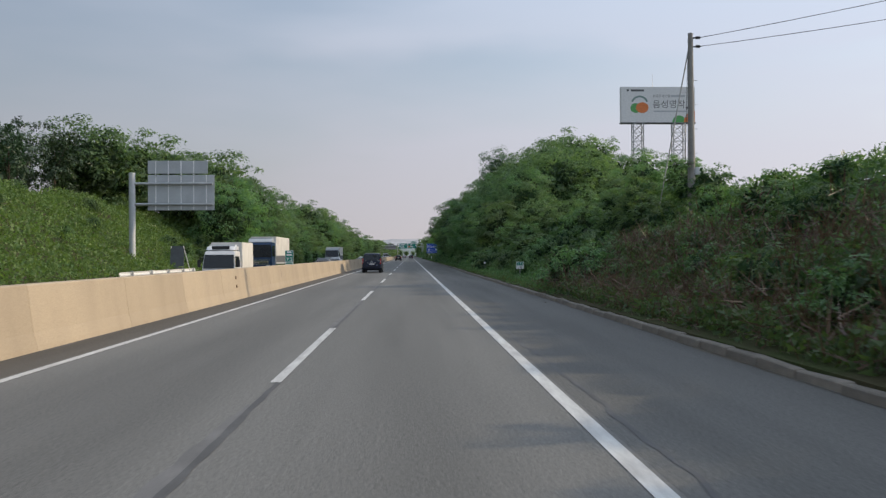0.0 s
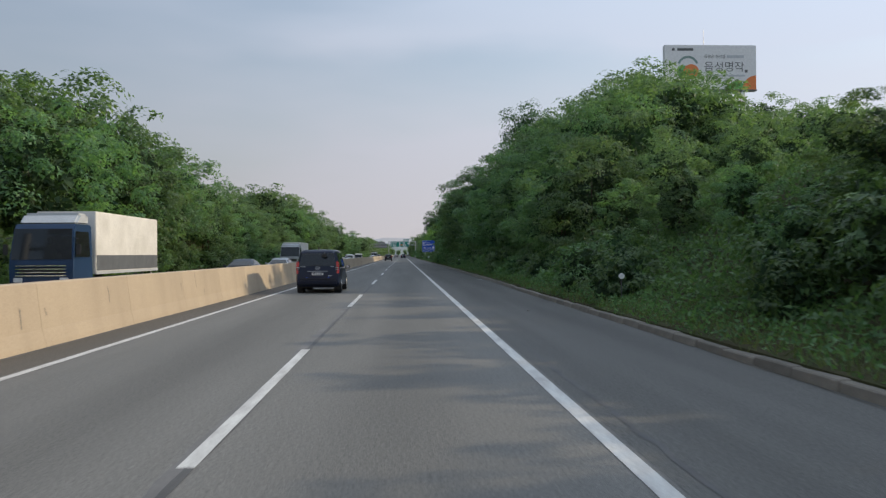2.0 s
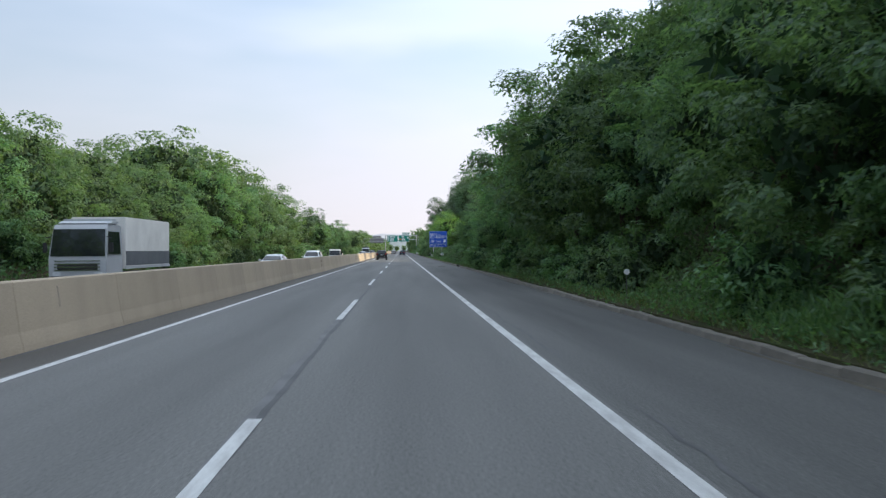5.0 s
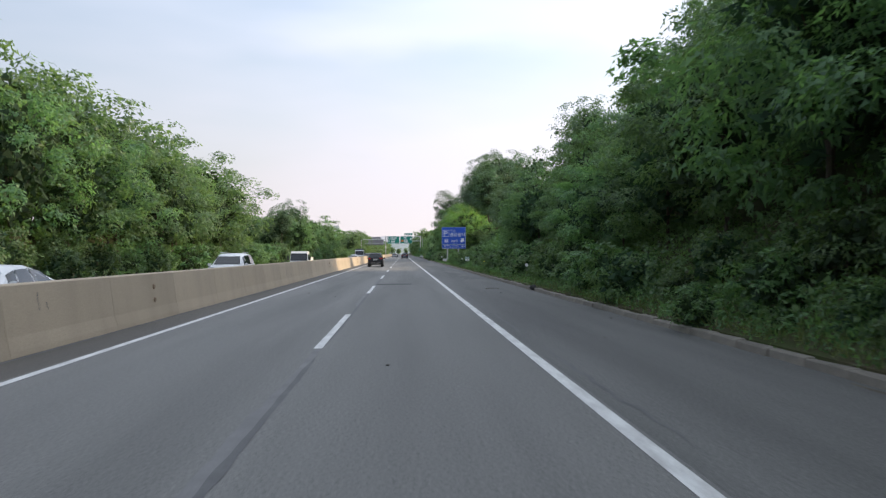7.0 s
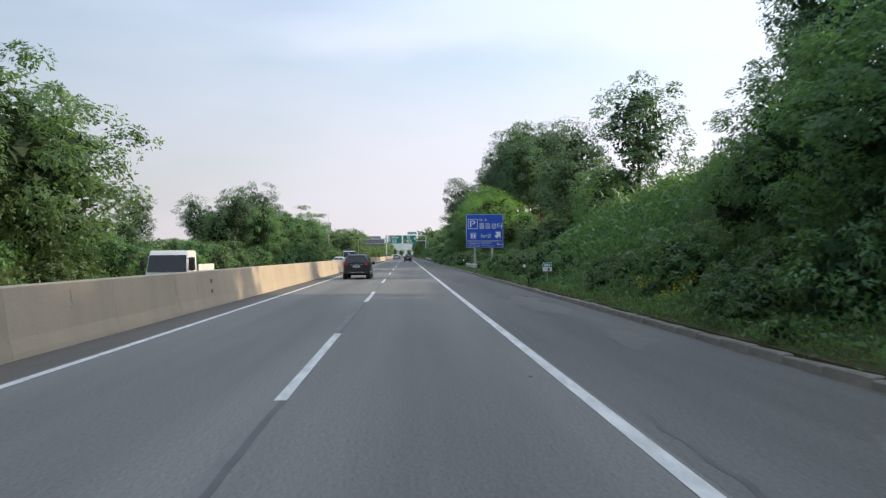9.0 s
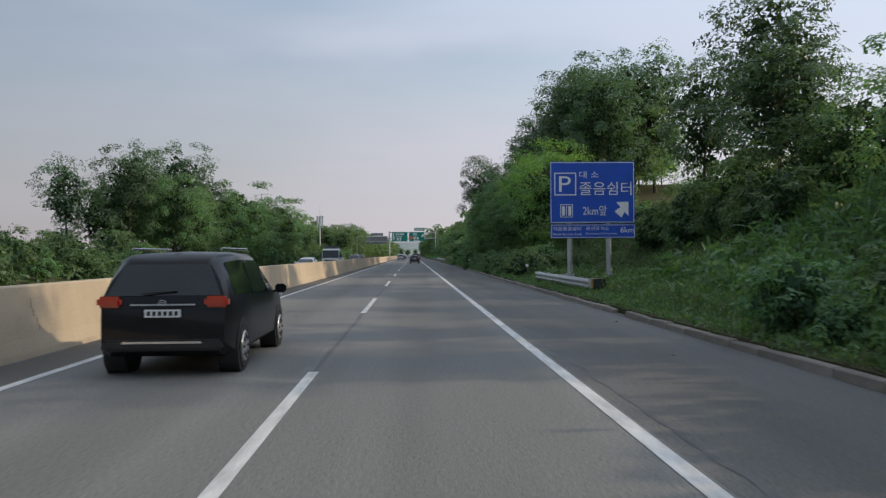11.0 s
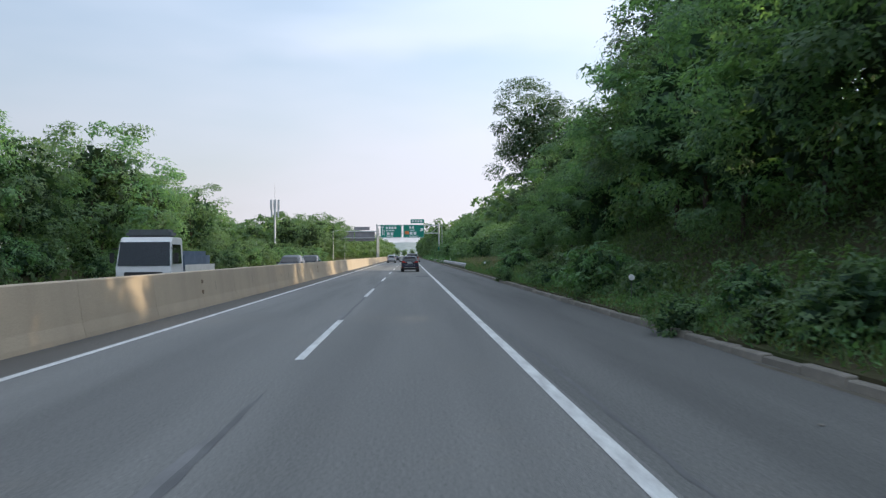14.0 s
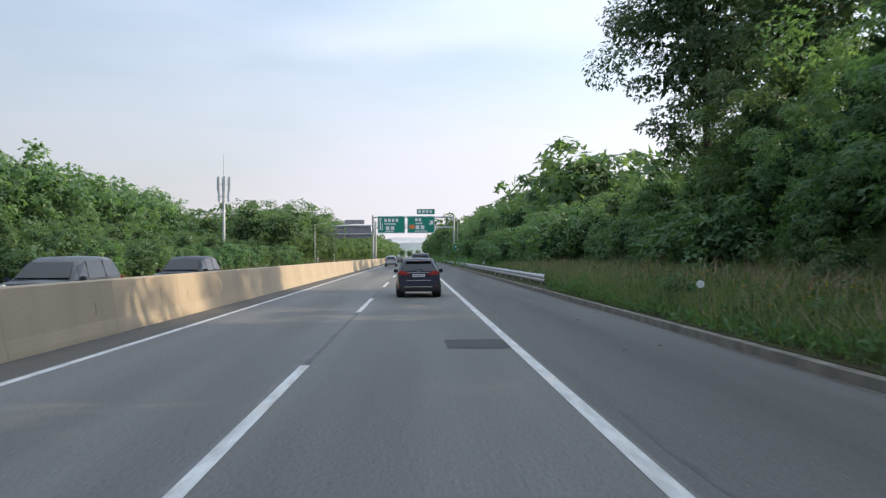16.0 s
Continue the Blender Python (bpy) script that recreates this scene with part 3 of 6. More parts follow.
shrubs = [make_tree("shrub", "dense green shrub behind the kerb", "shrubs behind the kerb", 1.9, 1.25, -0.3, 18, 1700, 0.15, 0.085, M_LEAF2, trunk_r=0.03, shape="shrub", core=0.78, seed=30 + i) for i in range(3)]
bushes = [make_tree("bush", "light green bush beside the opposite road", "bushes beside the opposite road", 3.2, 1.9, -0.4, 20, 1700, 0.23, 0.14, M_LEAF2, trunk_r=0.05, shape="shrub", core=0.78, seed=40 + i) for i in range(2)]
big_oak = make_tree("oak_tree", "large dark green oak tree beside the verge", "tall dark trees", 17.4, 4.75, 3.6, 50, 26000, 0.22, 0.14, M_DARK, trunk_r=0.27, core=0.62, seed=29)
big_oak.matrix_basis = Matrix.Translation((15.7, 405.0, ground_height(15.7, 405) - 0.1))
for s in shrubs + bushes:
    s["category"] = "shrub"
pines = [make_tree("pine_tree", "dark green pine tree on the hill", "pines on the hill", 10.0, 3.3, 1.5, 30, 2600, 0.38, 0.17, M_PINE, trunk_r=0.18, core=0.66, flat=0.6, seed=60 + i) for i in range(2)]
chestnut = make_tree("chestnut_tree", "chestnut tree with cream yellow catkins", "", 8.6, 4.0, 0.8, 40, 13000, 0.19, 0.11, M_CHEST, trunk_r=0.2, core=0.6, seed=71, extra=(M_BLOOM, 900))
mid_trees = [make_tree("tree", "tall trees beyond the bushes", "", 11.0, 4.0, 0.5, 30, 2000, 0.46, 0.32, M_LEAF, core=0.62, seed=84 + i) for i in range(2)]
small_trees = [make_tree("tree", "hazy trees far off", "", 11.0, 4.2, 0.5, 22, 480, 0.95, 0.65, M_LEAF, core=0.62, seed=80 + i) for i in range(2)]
used_near, used_far, used_oak, used_shrub, used_bush = set(), set(), set(), set(), set()


def rows_of(xs, y0, y1, step, scale=(0.85, 1.2), keep=None):
    out = []
    for k, x in enumerate(xs):
        y = y0 + (k % 2) * step / 2
        while y < y1:
            p, q = x + rng.uniform(-1.0, 1.0), y + rng.uniform(-1.3, 1.3)
            if keep is None or keep(p, q):
                out.append((p, q, rng.uniform(*scale)))
            y += step
    return out


# the wooded bank on the near side of the road
CREST = [(84, 0.8), (100, 0.95), (122, 1.08), (172, 1.22), (190, 1.0), (210, 0.86), (228, 0.6)]


def wooded(spots):
    return [(x, y, s * table(CREST, y)) for x, y, s in spots]


plant(near_trees, wooded(rows_of([11.2], 84, 184, 4.0, (0.9, 1.1)) + rows_of([11.6], 186, 230, 4.0, (0.75, 0.9))), used_near)
plant(far_trees, wooded(rows_of([14.8], 90, 228, 4.4, (0.95, 1.15))), used_far)
bank_spots = wooded(rows_of([18.8, 23.0, 27.5], 114, 228, 4.6, (0.9, 1.15)))
bank_spots += rows_of([15], 68, 81, 4.0, (0.2, 0.3)) + rows_of([15], 82, 96, 4.5, (0.4, 0.6)) + rows_of([20, 26], 66, 96, 5.0, (0.3, 0.5))
plant(near_trees, [(13.2, 40.5, 0.34), (13.6, 47.0, 0.40), (15.2, 46.0, 0.44), (16.8, 44.5, 0.38), (19.9, 58.7, 0.45), (21.6, 62.0, 0.42), (13.0, 51.0, 0.40), (14.5, 57, 0.42), (12.5, 62, 0.36), (11.8, 68, 0.40), (11.6, 73, 0.42), (11.4, 79, 0.54)], used_near)
plant(near_trees, rows_of([13.4], 322, 384, 4.2, (0.95, 1.15)), used_near)
plant(far_trees, rows_of([17.0], 338, 392, 4.6, (1.0, 1.2)), used_far)
plant(far_trees, rows_of([19.0], 262, 280, 4.4, (0.75, 0.95)) + rows_of([19.0, 23.0], 282, 302, 4.8, (0.5, 0.72)) + [(22, 324, 1.1), (25, 331, 1.2), (20, 328, 1.1), (28.5, 334, 1.2)], used_far)
chestnut.matrix_basis = Matrix.Translation((13.6, 313.0, ground_height(13.6, 313) - 0.1)) @ Matrix.Diagonal((1.0, 1.2, 0.98, 1))
plant(oak_trees, [(19, 262, 0.78), (18.5, 284, 0.8), (20.5, 289, 0.9), (18.6, 294, 0.8)], used_oak)
# Oaks added mostly out of view, to keep sun off road and barrier.
plant(oak_trees, rows_of([26.0, 30.0], 206, 234, 6.0, (0.95, 1.1)), used_oak)
plant(oak_trees, rows_of([20.5, 26.0], 336, 386, 6.5, (1.0, 1.2)), used_oak)
plant(oak_trees, [(18.8, 233, 0.68), (20.5, 238, 0.76), (17.8, 226, 0.6), (20.5, 230, 0.66), (18.5, 399, 1.0), (21, 408, 0.95), (18.6, 152, 1.1), (20.6, 156, 1.08), (19, 321, 0.95), (23, 328, 1.2), (26.5, 330, 1.15), (18.5, 331, 1.05)], used_oak)
bank_spots += rows_of([14.8, 19.5, 25], 417, 462, 6.0, (0.42, 0.62)) + rows_of([14.5, 19.5, 25], 464, 640, 7.5, (0.75, 1.05))
MARKS = (45.5, 67.4, 134.0, 199.0, 238.6, 246.0, 293.3, 340.0, 384.0)


def off_marks(x, y):
    return x > 11 or not any(p - 5.0 < y < p + 1.0 for p in MARKS)


plant(shrubs, rows_of([9.25], 30, 262, 1.7, (0.7, 1.1), off_marks), used_shrub)
plant(shrubs, rows_of([8.45], 148, 262, 3.3, (0.34, 0.6), off_marks) + rows_of([8.4], 302, 370, 3.3, (0.34, 0.62), off_marks), used_shrub)
plant(shrubs, rows_of([9.0], 297, 372, 1.6, (0.75, 1.0), off_marks) + rows_of([10.6], 294, 330, 1.9, (0.8, 1.05)), used_shrub)
plant(shrubs, rows_of([8.9, 10.6], 374, 402, 3.1, (0.32, 0.6)) + rows_of([12.6, 14.4], 372, 414, 2.6, (0.7, 1.15)), used_shrub)
plant(shrubs, rows_of([9.8, 12.0, 14.2], 2, 36, 2.6, (0.5, 0.85)), used_shrub)
plant(shrubs, rows_of([10.1, 12.0, 14.2], 37, 66, 2.6, (0.7, 1.1), off_marks), used_shrub)
# beyond the opposite carriageway
plant(far_trees, rows_of([-19.6], 90, 104, 4.5, (1.12, 1.26)) + rows_of([-19.6], 106, 117, 4.0, (1.28, 1.42)) + rows_of([-19.6], 118, 140, 4.5, (1.02, 1.18)) + rows_of([-19.6], 142, 200, 4.5, (0.72, 0.92)) + rows_of([-19.6], 202, 253, 4.5, (1.22, 1.38)), used_far)
wood_spots = rows_of([-24.0, -28.5], 94, 104, 4.6, (1.12, 1.3)) + rows_of([-24.0, -28.5], 106, 117, 4.6, (1.3, 1.5)) + rows_of([-24.0, -28.5], 118, 140, 4.6, (1.05, 1.22)) + rows_of([-24.0, -28.5], 142, 200, 4.6, (0.78, 0.96)) + rows_of([-24.0, -28.5], 202, 260, 4.6, (1.3, 1.48))
wood_spots += rows_of([-29, -33], 84, 96, 4.5, (1.15, 1.35))
used_pine = set()
plant(pines, [(-33, 72, 0.75), (-35.5, 76, 0.85), (-32, 79, 0.8), (-37, 82, 0.92), (-34, 86, 0.88), (-39, 77, 0.8), (-40, 84, 0.9), (-41, 72, 0.75), (-36, 69, 0.6)], used_pine)
plant(oak_trees, [(-30, 298, 0.7), (-23, 322, 0.78), (-22, 331, 0.75), (-26, 327, 0.76), (-22, 338, 0.64), (-28, 336, 0.72), (-22, 316, 0.64), (-29, 320, 0.72)], used_oak)
plant(far_trees, rows_of([-20.0], 318, 342, 5, (0.92, 1.08)) + rows_of([-20.0], 344, 365, 5, (1.08, 1.22)) + [(-24, 266, 0.8), (-27, 272, 0.75), (-25, 279, 0.6)] + rows_of([-20.0], 366, 397, 5, (1.06, 1.2)), used_far)
wood_spots += rows_of([-25.0], 318, 344, 5, (0.95, 1.1)) + rows_of([-25.0], 345, 397, 5, (0.85, 1.0))
plant(bushes, rows_of([-17.5], 104, 232, 4.0, (0.7, 1.05)), used_bush)
plant(bushes, rows_of([-17.6], 236, 345, 3.2, (0.6, 1.1)) + rows_of([-21, -25], 244, 262, 3.2, (0.9, 1.3)) + rows_of([16.6], 278, 314, 2.8, (0.8, 1.2)) + rows_of([-22, -27], 266, 318, 4, (0.8, 1.2)), used_bush)
plant(bushes, rows_of([-18.0], 346, 399, 3.0, (0.6, 0.95)), used_bush)
plant(bushes, rows_of([-18.2], 400, 500, 3.4, (0.8, 1.1)), used_bush)
wood_spots += rows_of([-24, -30], 425, 500, 6, (0.42, 0.6))
wood_spots += rows_of([-20.5, -26], 503, 700, 6, (1.1, 1.5))
wood_spots += rows_of([-33.0], 96, 262, 5, (0.8, 1.0))
bank_spots += rows_of([20.5, 24.0], 100, 114, 4.2, (0.92, 1.08)) + rows_of([22, 27, 32, 38], 92, 114, 5, (0.55, 0.72)) + rows_of([33, 38, 44], 116, 132, 6, (0.68, 0.85))
bank_spots += rows_of([32.5], 132, 240, 5, (0.9, 1.1)) + rows_of([27.0], 252, 312, 5.5, (0.7, 0.95))
plant(near_trees, [(14.2, 388, 0.8), (14.6, 392.5, 0.75), (15.4, 397, 0.8), (17.0, 393, 0.95), (18.0, 400, 1.0), (16.0, 402, 0.75), (14.6, 409, 0.7), (17.5, 408, 0.85), (19, 414, 0.65)], used_near)
merged("verge_bushes", bushes, rows_of([13.2, 15.0], 384, 420, 3.0, (0.7, 1.0)) + rows_of([12.0, 14.0], 420, 600, 5.0, (0.9, 1.3)), "light green bushes along the verge", "undergrowth")
merged("left_woods", back_trees, wood_spots, "crowded green trees beyond the opposite road", "woodland")
merged("right_woods", back_trees, bank_spots, "crowded green trees up the wooded bank", "woodland")
merged("tall_woods", mid_trees, rows_of([-50, -58], 446, 540, 7, (1.15, 1.45)), "tall pale green trees beyond the bushes", "woodland")
merged("distant_woods", small_trees, rows_of([23, 34], 460, 760, 12, (0.8, 1.3)) + rows_of([-36, -55], 520, 1000, 14, (0.8, 1.2)) + rows_of([15, 28], 640, 1200, 12, (0.8, 1.3)) + rows_of([-19, -34], 690, 1200, 12, (0.8, 1.2)) + rows_of([-66, -50, -34, -18, -6, 7, 20, 35, 52, 70], 1612, 1660, 24, (0.8, 1.25)), "hazy dark trees far off", "woodland")
for old in back_trees + mid_trees + small_trees:
    for ch in list(old.children):
        bpy.data.objects.remove(ch)
    bpy.data.objects.remove(old)
cover("vine_bank", -31, -16.6, 18, 100, 70000, 0.21, 0.15, M_VINE, "light green vines over the far bank", up=0.8, lift=(0.05, 1.0))
plant(bushes, [(-18.2, 71, 0.62), (-19.0, 75, 0.7), (-18.4, 80, 0.75), (-21.0, 78, 0.6), (-23.5, 66, 0.5), (-26.0, 72, 0.6), (-28.5, 64, 0.55), (-22.0, 57, 0.45), (-25.5, 54, 0.5), (-29.0, 58, 0.6), (-18.6, 86, 0.8), (-20.5, 88, 0.85)], used_bush)
cover("bank_undergrowth", -20, -16.4, 90, 262, 12000, 0.30, 0.15, M_LEAF2, "green undergrowth at the foot of the trees", lift=(0.0, 1.0))
cover("low_growth", -30, -16.4, 255, 520, 22000, 0.42, 0.18, M_LEAF2, "low green growth beyond the opposite road", lift=(0.0, 1.0))
cover("creeper_bank", 8.3, 17, -4, 92, 70000, 0.16, 0.10, M_LEAF2, "creepers and weeds covering the bank", lift=(0.05, 0.8))
cover("slope_undergrowth", 8.2, 12.5, 88, 262, 60000, 0.16, 0.08, M_LEAF2, "weeds and leaves below the trees", lift=(0.0, 0.9))
cover("sumac_slope", 10.5, 19, 232, 278, 12000, 0.5, 0.18, M_LEAF2, "green sumac leaves over the slope", lift=(0.2, 1.3), leaflets=4)
cover("verge_weeds", 8.2, 20, 258, 320, 9000, 0.34, 0.04, M_GRASS, "long grass and weeds on the verge", up=1.6, lift=(0.0, 0.35))
cover("verge_leaves", 8.3, 19, 256, 320, 34000, 0.17, 0.10, M_LEAF2, "dense dark leafy weeds on the verge", up=0.7, lift=(0.0, 0.65))
cover("bank_weeds", 8.3, 15, 300, 410, 52000, 0.17, 0.08, M_LEAF2, "weeds at the foot of the bank", lift=(0.0, 0.9))
def clear_of_rail(x, y):
    return y < 403 or x > 8.5


cover("tall_grass", 7.8, 13.5, 362, 440, 60000, 0.8, 0.022, M_GRASS, "tall grass on the verge", up=1.7, lift=(0.0, 0.45), keep=clear_of_rail)
cover("straw_grass", 7.9, 12.5, 366, 430, 14000, 0.5, 0.016, M_STRAW, "pale seeding grass on the verge", up=1.9, lift=(0.35, 0.9), keep=clear_of_rail)
cover("verge_herbs", 7.7, 12.8, 358, 440, 46000, 0.20, 0.075, M_LEAF2, "leafy weeds among the verge grass", up=0.8, lift=(0.0, 0.55), keep=clear_of_rail)
cover("mugwort_stand", 7.75, 9.1, 94, 128, 14000, 0.22, 0.04, M_LEAF2, "tall grey-green mugwort behind the kerb", up=1.4, lift=(0.0, 1.1))
cover("dock_stalks", 8.6, 11.5, 372, 400, 260, 0.5, 0.05, M_DRY, "rusty brown dock stalks in the grass", up=2.5, lift=(0.5, 0.9))
cover("far_verge", 8.0, 16, 465, 700, 9000, 0.8, 0.3, M_LEAF2, "green verge far ahead", lift=(0.0, 0.9))
def behind_kerb(x, y):
    return x > table(KERB_LINE, y) + 0.2


def off_rail(x, y):
    return behind_kerb(x, y) and not 258 < y < 306


cover("kerb_grass", 7.15, 8.9, 34, 400, 38000, 0.34, 0.025, M_GRASS, "grass growing behind the kerb", up=1.5, lift=(0.0, 0.12), keep=off_rail)
cover("rail_weeds", 7.2, 9.0, 256, 307, 12000, 0.12, 0.07, M_LEAF2, "low dark weeds below the rail", up=0.6, lift=(0.0, 0.2), keep=behind_kerb)
cover("kerb_weeds", 7.15, 9.4, 30, 372, 78000, 0.115, 0.055, M_LEAF2, "low leafy weeds behind the kerb", up=0.7, lift=(0.0, 0.5), keep=off_rail)
cover("dry_brush", 7.35, 11.8, 2, 36, 10000, 0.7, 0.026, M_DRY, "dead reddish brown brush behind the kerb", up=0.8, lift=(0.0, 1.0), keep=behind_kerb)
cover("brush_leaves", 7.4, 10.5, 2, 36, 22000, 0.15, 0.085, M_LEAF2, "dark leaves among the dead brush", up=0.6, lift=(0.0, 0.7), keep=behind_kerb)
cover("brush_plumes", 9.5, 12.5, 12, 30, 160, 0.45, 0.04, M_DRY, "rusty seed plumes over the brush", up=3.5, lift=(0.5, 1.1))
cover("yellow_flowers", 8.2, 11.5, 366, 396, 1700, 0.05, 0.05, M_FLOWER, "small yellow flowers in the grass", up=2.0, lift=(0.5, 0.9))
cover("yellow_flower_patch", 8.3, 9.4, 222.5, 225.5, 420, 0.05, 0.05, M_FLOWER, "yellow flowers beside the kerb", up=2.0, lift=(0.5, 0.9))

# ---- signs, posts, rails ----
def text_part(body, x, z, height, material, parent, y=-0.012, name="lettering", wide=None, align="LEFT"):
    """Flat letters on a panel that faces back along the road. x, z: the left foot of the line; height: of a capital; wide: the line's whole width."""
    cu = bpy.data.curves.new(name, "FONT")
    cu.body, cu.size = body, height / 0.70
    tmp = bpy.data.objects.new(name, cu)
    me = bpy.data.meshes.new_from_object(tmp)
    bpy.data.objects.remove(tmp)
    if len(me.vertices):
        co = np.empty(len(me.vertices) * 3, np.float32)
        me.vertices.foreach_get("co", co)
        co = co.reshape(-1, 3)
        lo, hi = co.min(0), co.max(0)
        k = (wide / (hi[0] - lo[0])) if wide else 1.0
        kz = height / (hi[1] - lo[1])
        co = np.stack([(co[:, 0] - lo[0]) * k, np.zeros(len(co)), (co[:, 1] - lo[1]) * kz], axis=1)
        me.vertices.foreach_set("co", co.astype(np.float32).ravel())
    me.materials.clear()
    me.materials.append(material)
    me.update()
    ob = new(name, me)
    ob.parent = parent
    ob.location = (x, y, z)
    return ob


def bar_part(name, x, z, w, h, material, parent, y=-0.012):
    bm = bmesh.new()
    box(bm, x + w / 2, y, z + h / 2, w, 0.006, h)
    return part(name, bm, material, parent)


def panel_part(name, x0, x1, z0, z1, material, parent, y=0.0, thick=0.03, bevel=0.012, label=""):
    bm = bmesh.new()
    box(bm, (x0 + x1) / 2, y + thick / 2, (z0 + z1) / 2, x1 - x0, thick, z1 - z0, bevel)
    return part(name, bm, material, parent, label)


def outline_part(name, x0, x1, z0, z1, w, material, parent, y=-0.010):
    bm = bmesh.new()
    for cx, cz, sx, sz in (((x0 + x1) / 2, z0 + w / 2, x1 - x0, w), ((x0 + x1) / 2, z1 - w / 2, x1 - x0, w), (x0 + w / 2, (z0 + z1) / 2, w, z1 - z0 - 2 * w), (x1 - w / 2, (z0 + z1) / 2, w, z1 - z0 - 2 * w)):
        box(bm, cx, y, cz, sx, 0.006, sz)
    return part(name, bm, material, parent)


def post_part(name, x, z0, z1, r, material, parent, y=0.12, sides=14):
    bm = bmesh.new()
    tube(bm, (x, y, z0), (x, y, z1), r, None, sides)
    return part(name, bm, material, parent)


# the blue rest-area sign
rest = thing("rest_area_sign", (7.51, 282.6, 0), "blue rest area sign on two steel posts", "road sign")
panel_part("main_panel", 0, 3.74, 3.02, 5.72, M_BLUE, rest)
panel_part("lower_panel", 0.02, 3.76, 2.36, 2.98, M_BLUE, rest)
outline_part("border", 0.03, 3.71, 3.05, 5.69, 0.025, M_WHITE, rest)
outline_part("lower_border", 0.05, 3.73, 2.39, 2.95, 0.022, M_WHITE, rest)
outline_part("parking_frame", 0.19, 1.16, 4.24, 5.24, 0.05, M_WHITE, rest)
text_part("P", 0.40, 4.40, 0.68, M_WHITE, rest, wide=0.52)
text_part("대 소", 1.30, 5.00, 0.30, M_WHITE, rest, wide=0.85)
text_part("졸음쉼터", 1.30, 4.25, 0.58, M_WHITE, rest, wide=2.30)
outline_part("toilet_frame", 0.45, 1.0, 3.28, 3.85, 0.03, M_WHITE, rest)
for bx, bw in ((0.52, 0.13), (0.71, 0.03), (0.80, 0.13)):
    bar_part("toilet_bar", bx, 3.36, bw, 0.40, M_WHITE, rest)
text_part("2km앞", 1.44, 3.36, 0.44, M_WHITE, rest, wide=1.06)
bm = bmesh.new()
vv = [bm.verts.new((2.84 + a * 0.62, -0.012, 3.26 + b * 0.70)) for a, b in ((0.12, 0.98), (1.0, 1.0), (1.0, 0.1), (0.72, 0.36), (0.5, 0.0), (0.0, 0.40), (0.42, 0.66))]
bm.faces.new(vv)
part("arrow", bm, M_WHITE, rest)
text_part("다음졸음쉼터", 0.14, 2.70, 0.17, M_WHITE, rest, wide=1.22)
text_part("음성휴게소", 1.58, 2.71, 0.17, M_WHITE, rest, wide=1.02)
text_part("Next Service Area", 0.14, 2.50, 0.10, M_WHITE, rest, wide=1.24)
text_part("Eumseong Service Area", 1.58, 2.51, 0.10, M_WHITE, rest, wide=1.36)
text_part("6km", 3.10, 2.60, 0.24, M_WHITE, rest, wide=0.58)
for px in (0.88, 2.6):
    post_part("post", px, 0.3, 5.4, 0.11, M_STEEL, rest)
    bm = bmesh.new()
    box(bm, px, 0.12, 0.38, 0.46, 0.5, 0.5, 0.03)
    part("footing", bm, M_KERB, rest)
    bm = bmesh.new()
    box(bm, px, 0.12, 0.68, 0.42, 0.42, 0.03, 0.008)
    for q in range(4):
        box(bm, px + 0.14 * math.cos(q * 1.571), 0.12 + 0.14 * math.sin(q * 1.571), 0.76, 0.02 if q % 2 else 0.12, 0.12 if q % 2 else 0.02, 0.16)
    part("base_plate", bm, M_STEEL, rest)
bm = bmesh.new()
for z in (2.62, 3.5, 4.4, 5.3):
    box(bm, 1.88, 0.055, z, 3.6, 0.05, 0.07)
part("stiffener", bm, M_STEEL, rest)


# crash rails
def rail_beam(length):
    """A two-wave steel beam along y."""
    prof = [(0.0, 0.31), (-0.045, 0.28), (-0.075, 0.235), (-0.075, 0.205), (-0.02, 0.175), (-0.02, 0.135), (-0.075, 0.105), (-0.075, 0.075), (-0.045, 0.03), (0.0, 0.0)]
    bm = bmesh.new()
    rows = []
    for y in (0.0, length):
        rows.append([bm.verts.new((x, y, z * 1.32 + 0.33)) for x, z in prof] + [bm.verts.new((x + 0.006, y, z * 1.32 + 0.33)) for x, z in reversed(prof)])
    n = len(rows[0])
    for i in range(n):
        bm.faces.new((rows[0][i], rows[0][(i + 1) % n], rows[1][(i + 1) % n], rows[1][i]))
    bm.faces.new(rows[0])
    bm.faces.new(rows[1])
    return bm


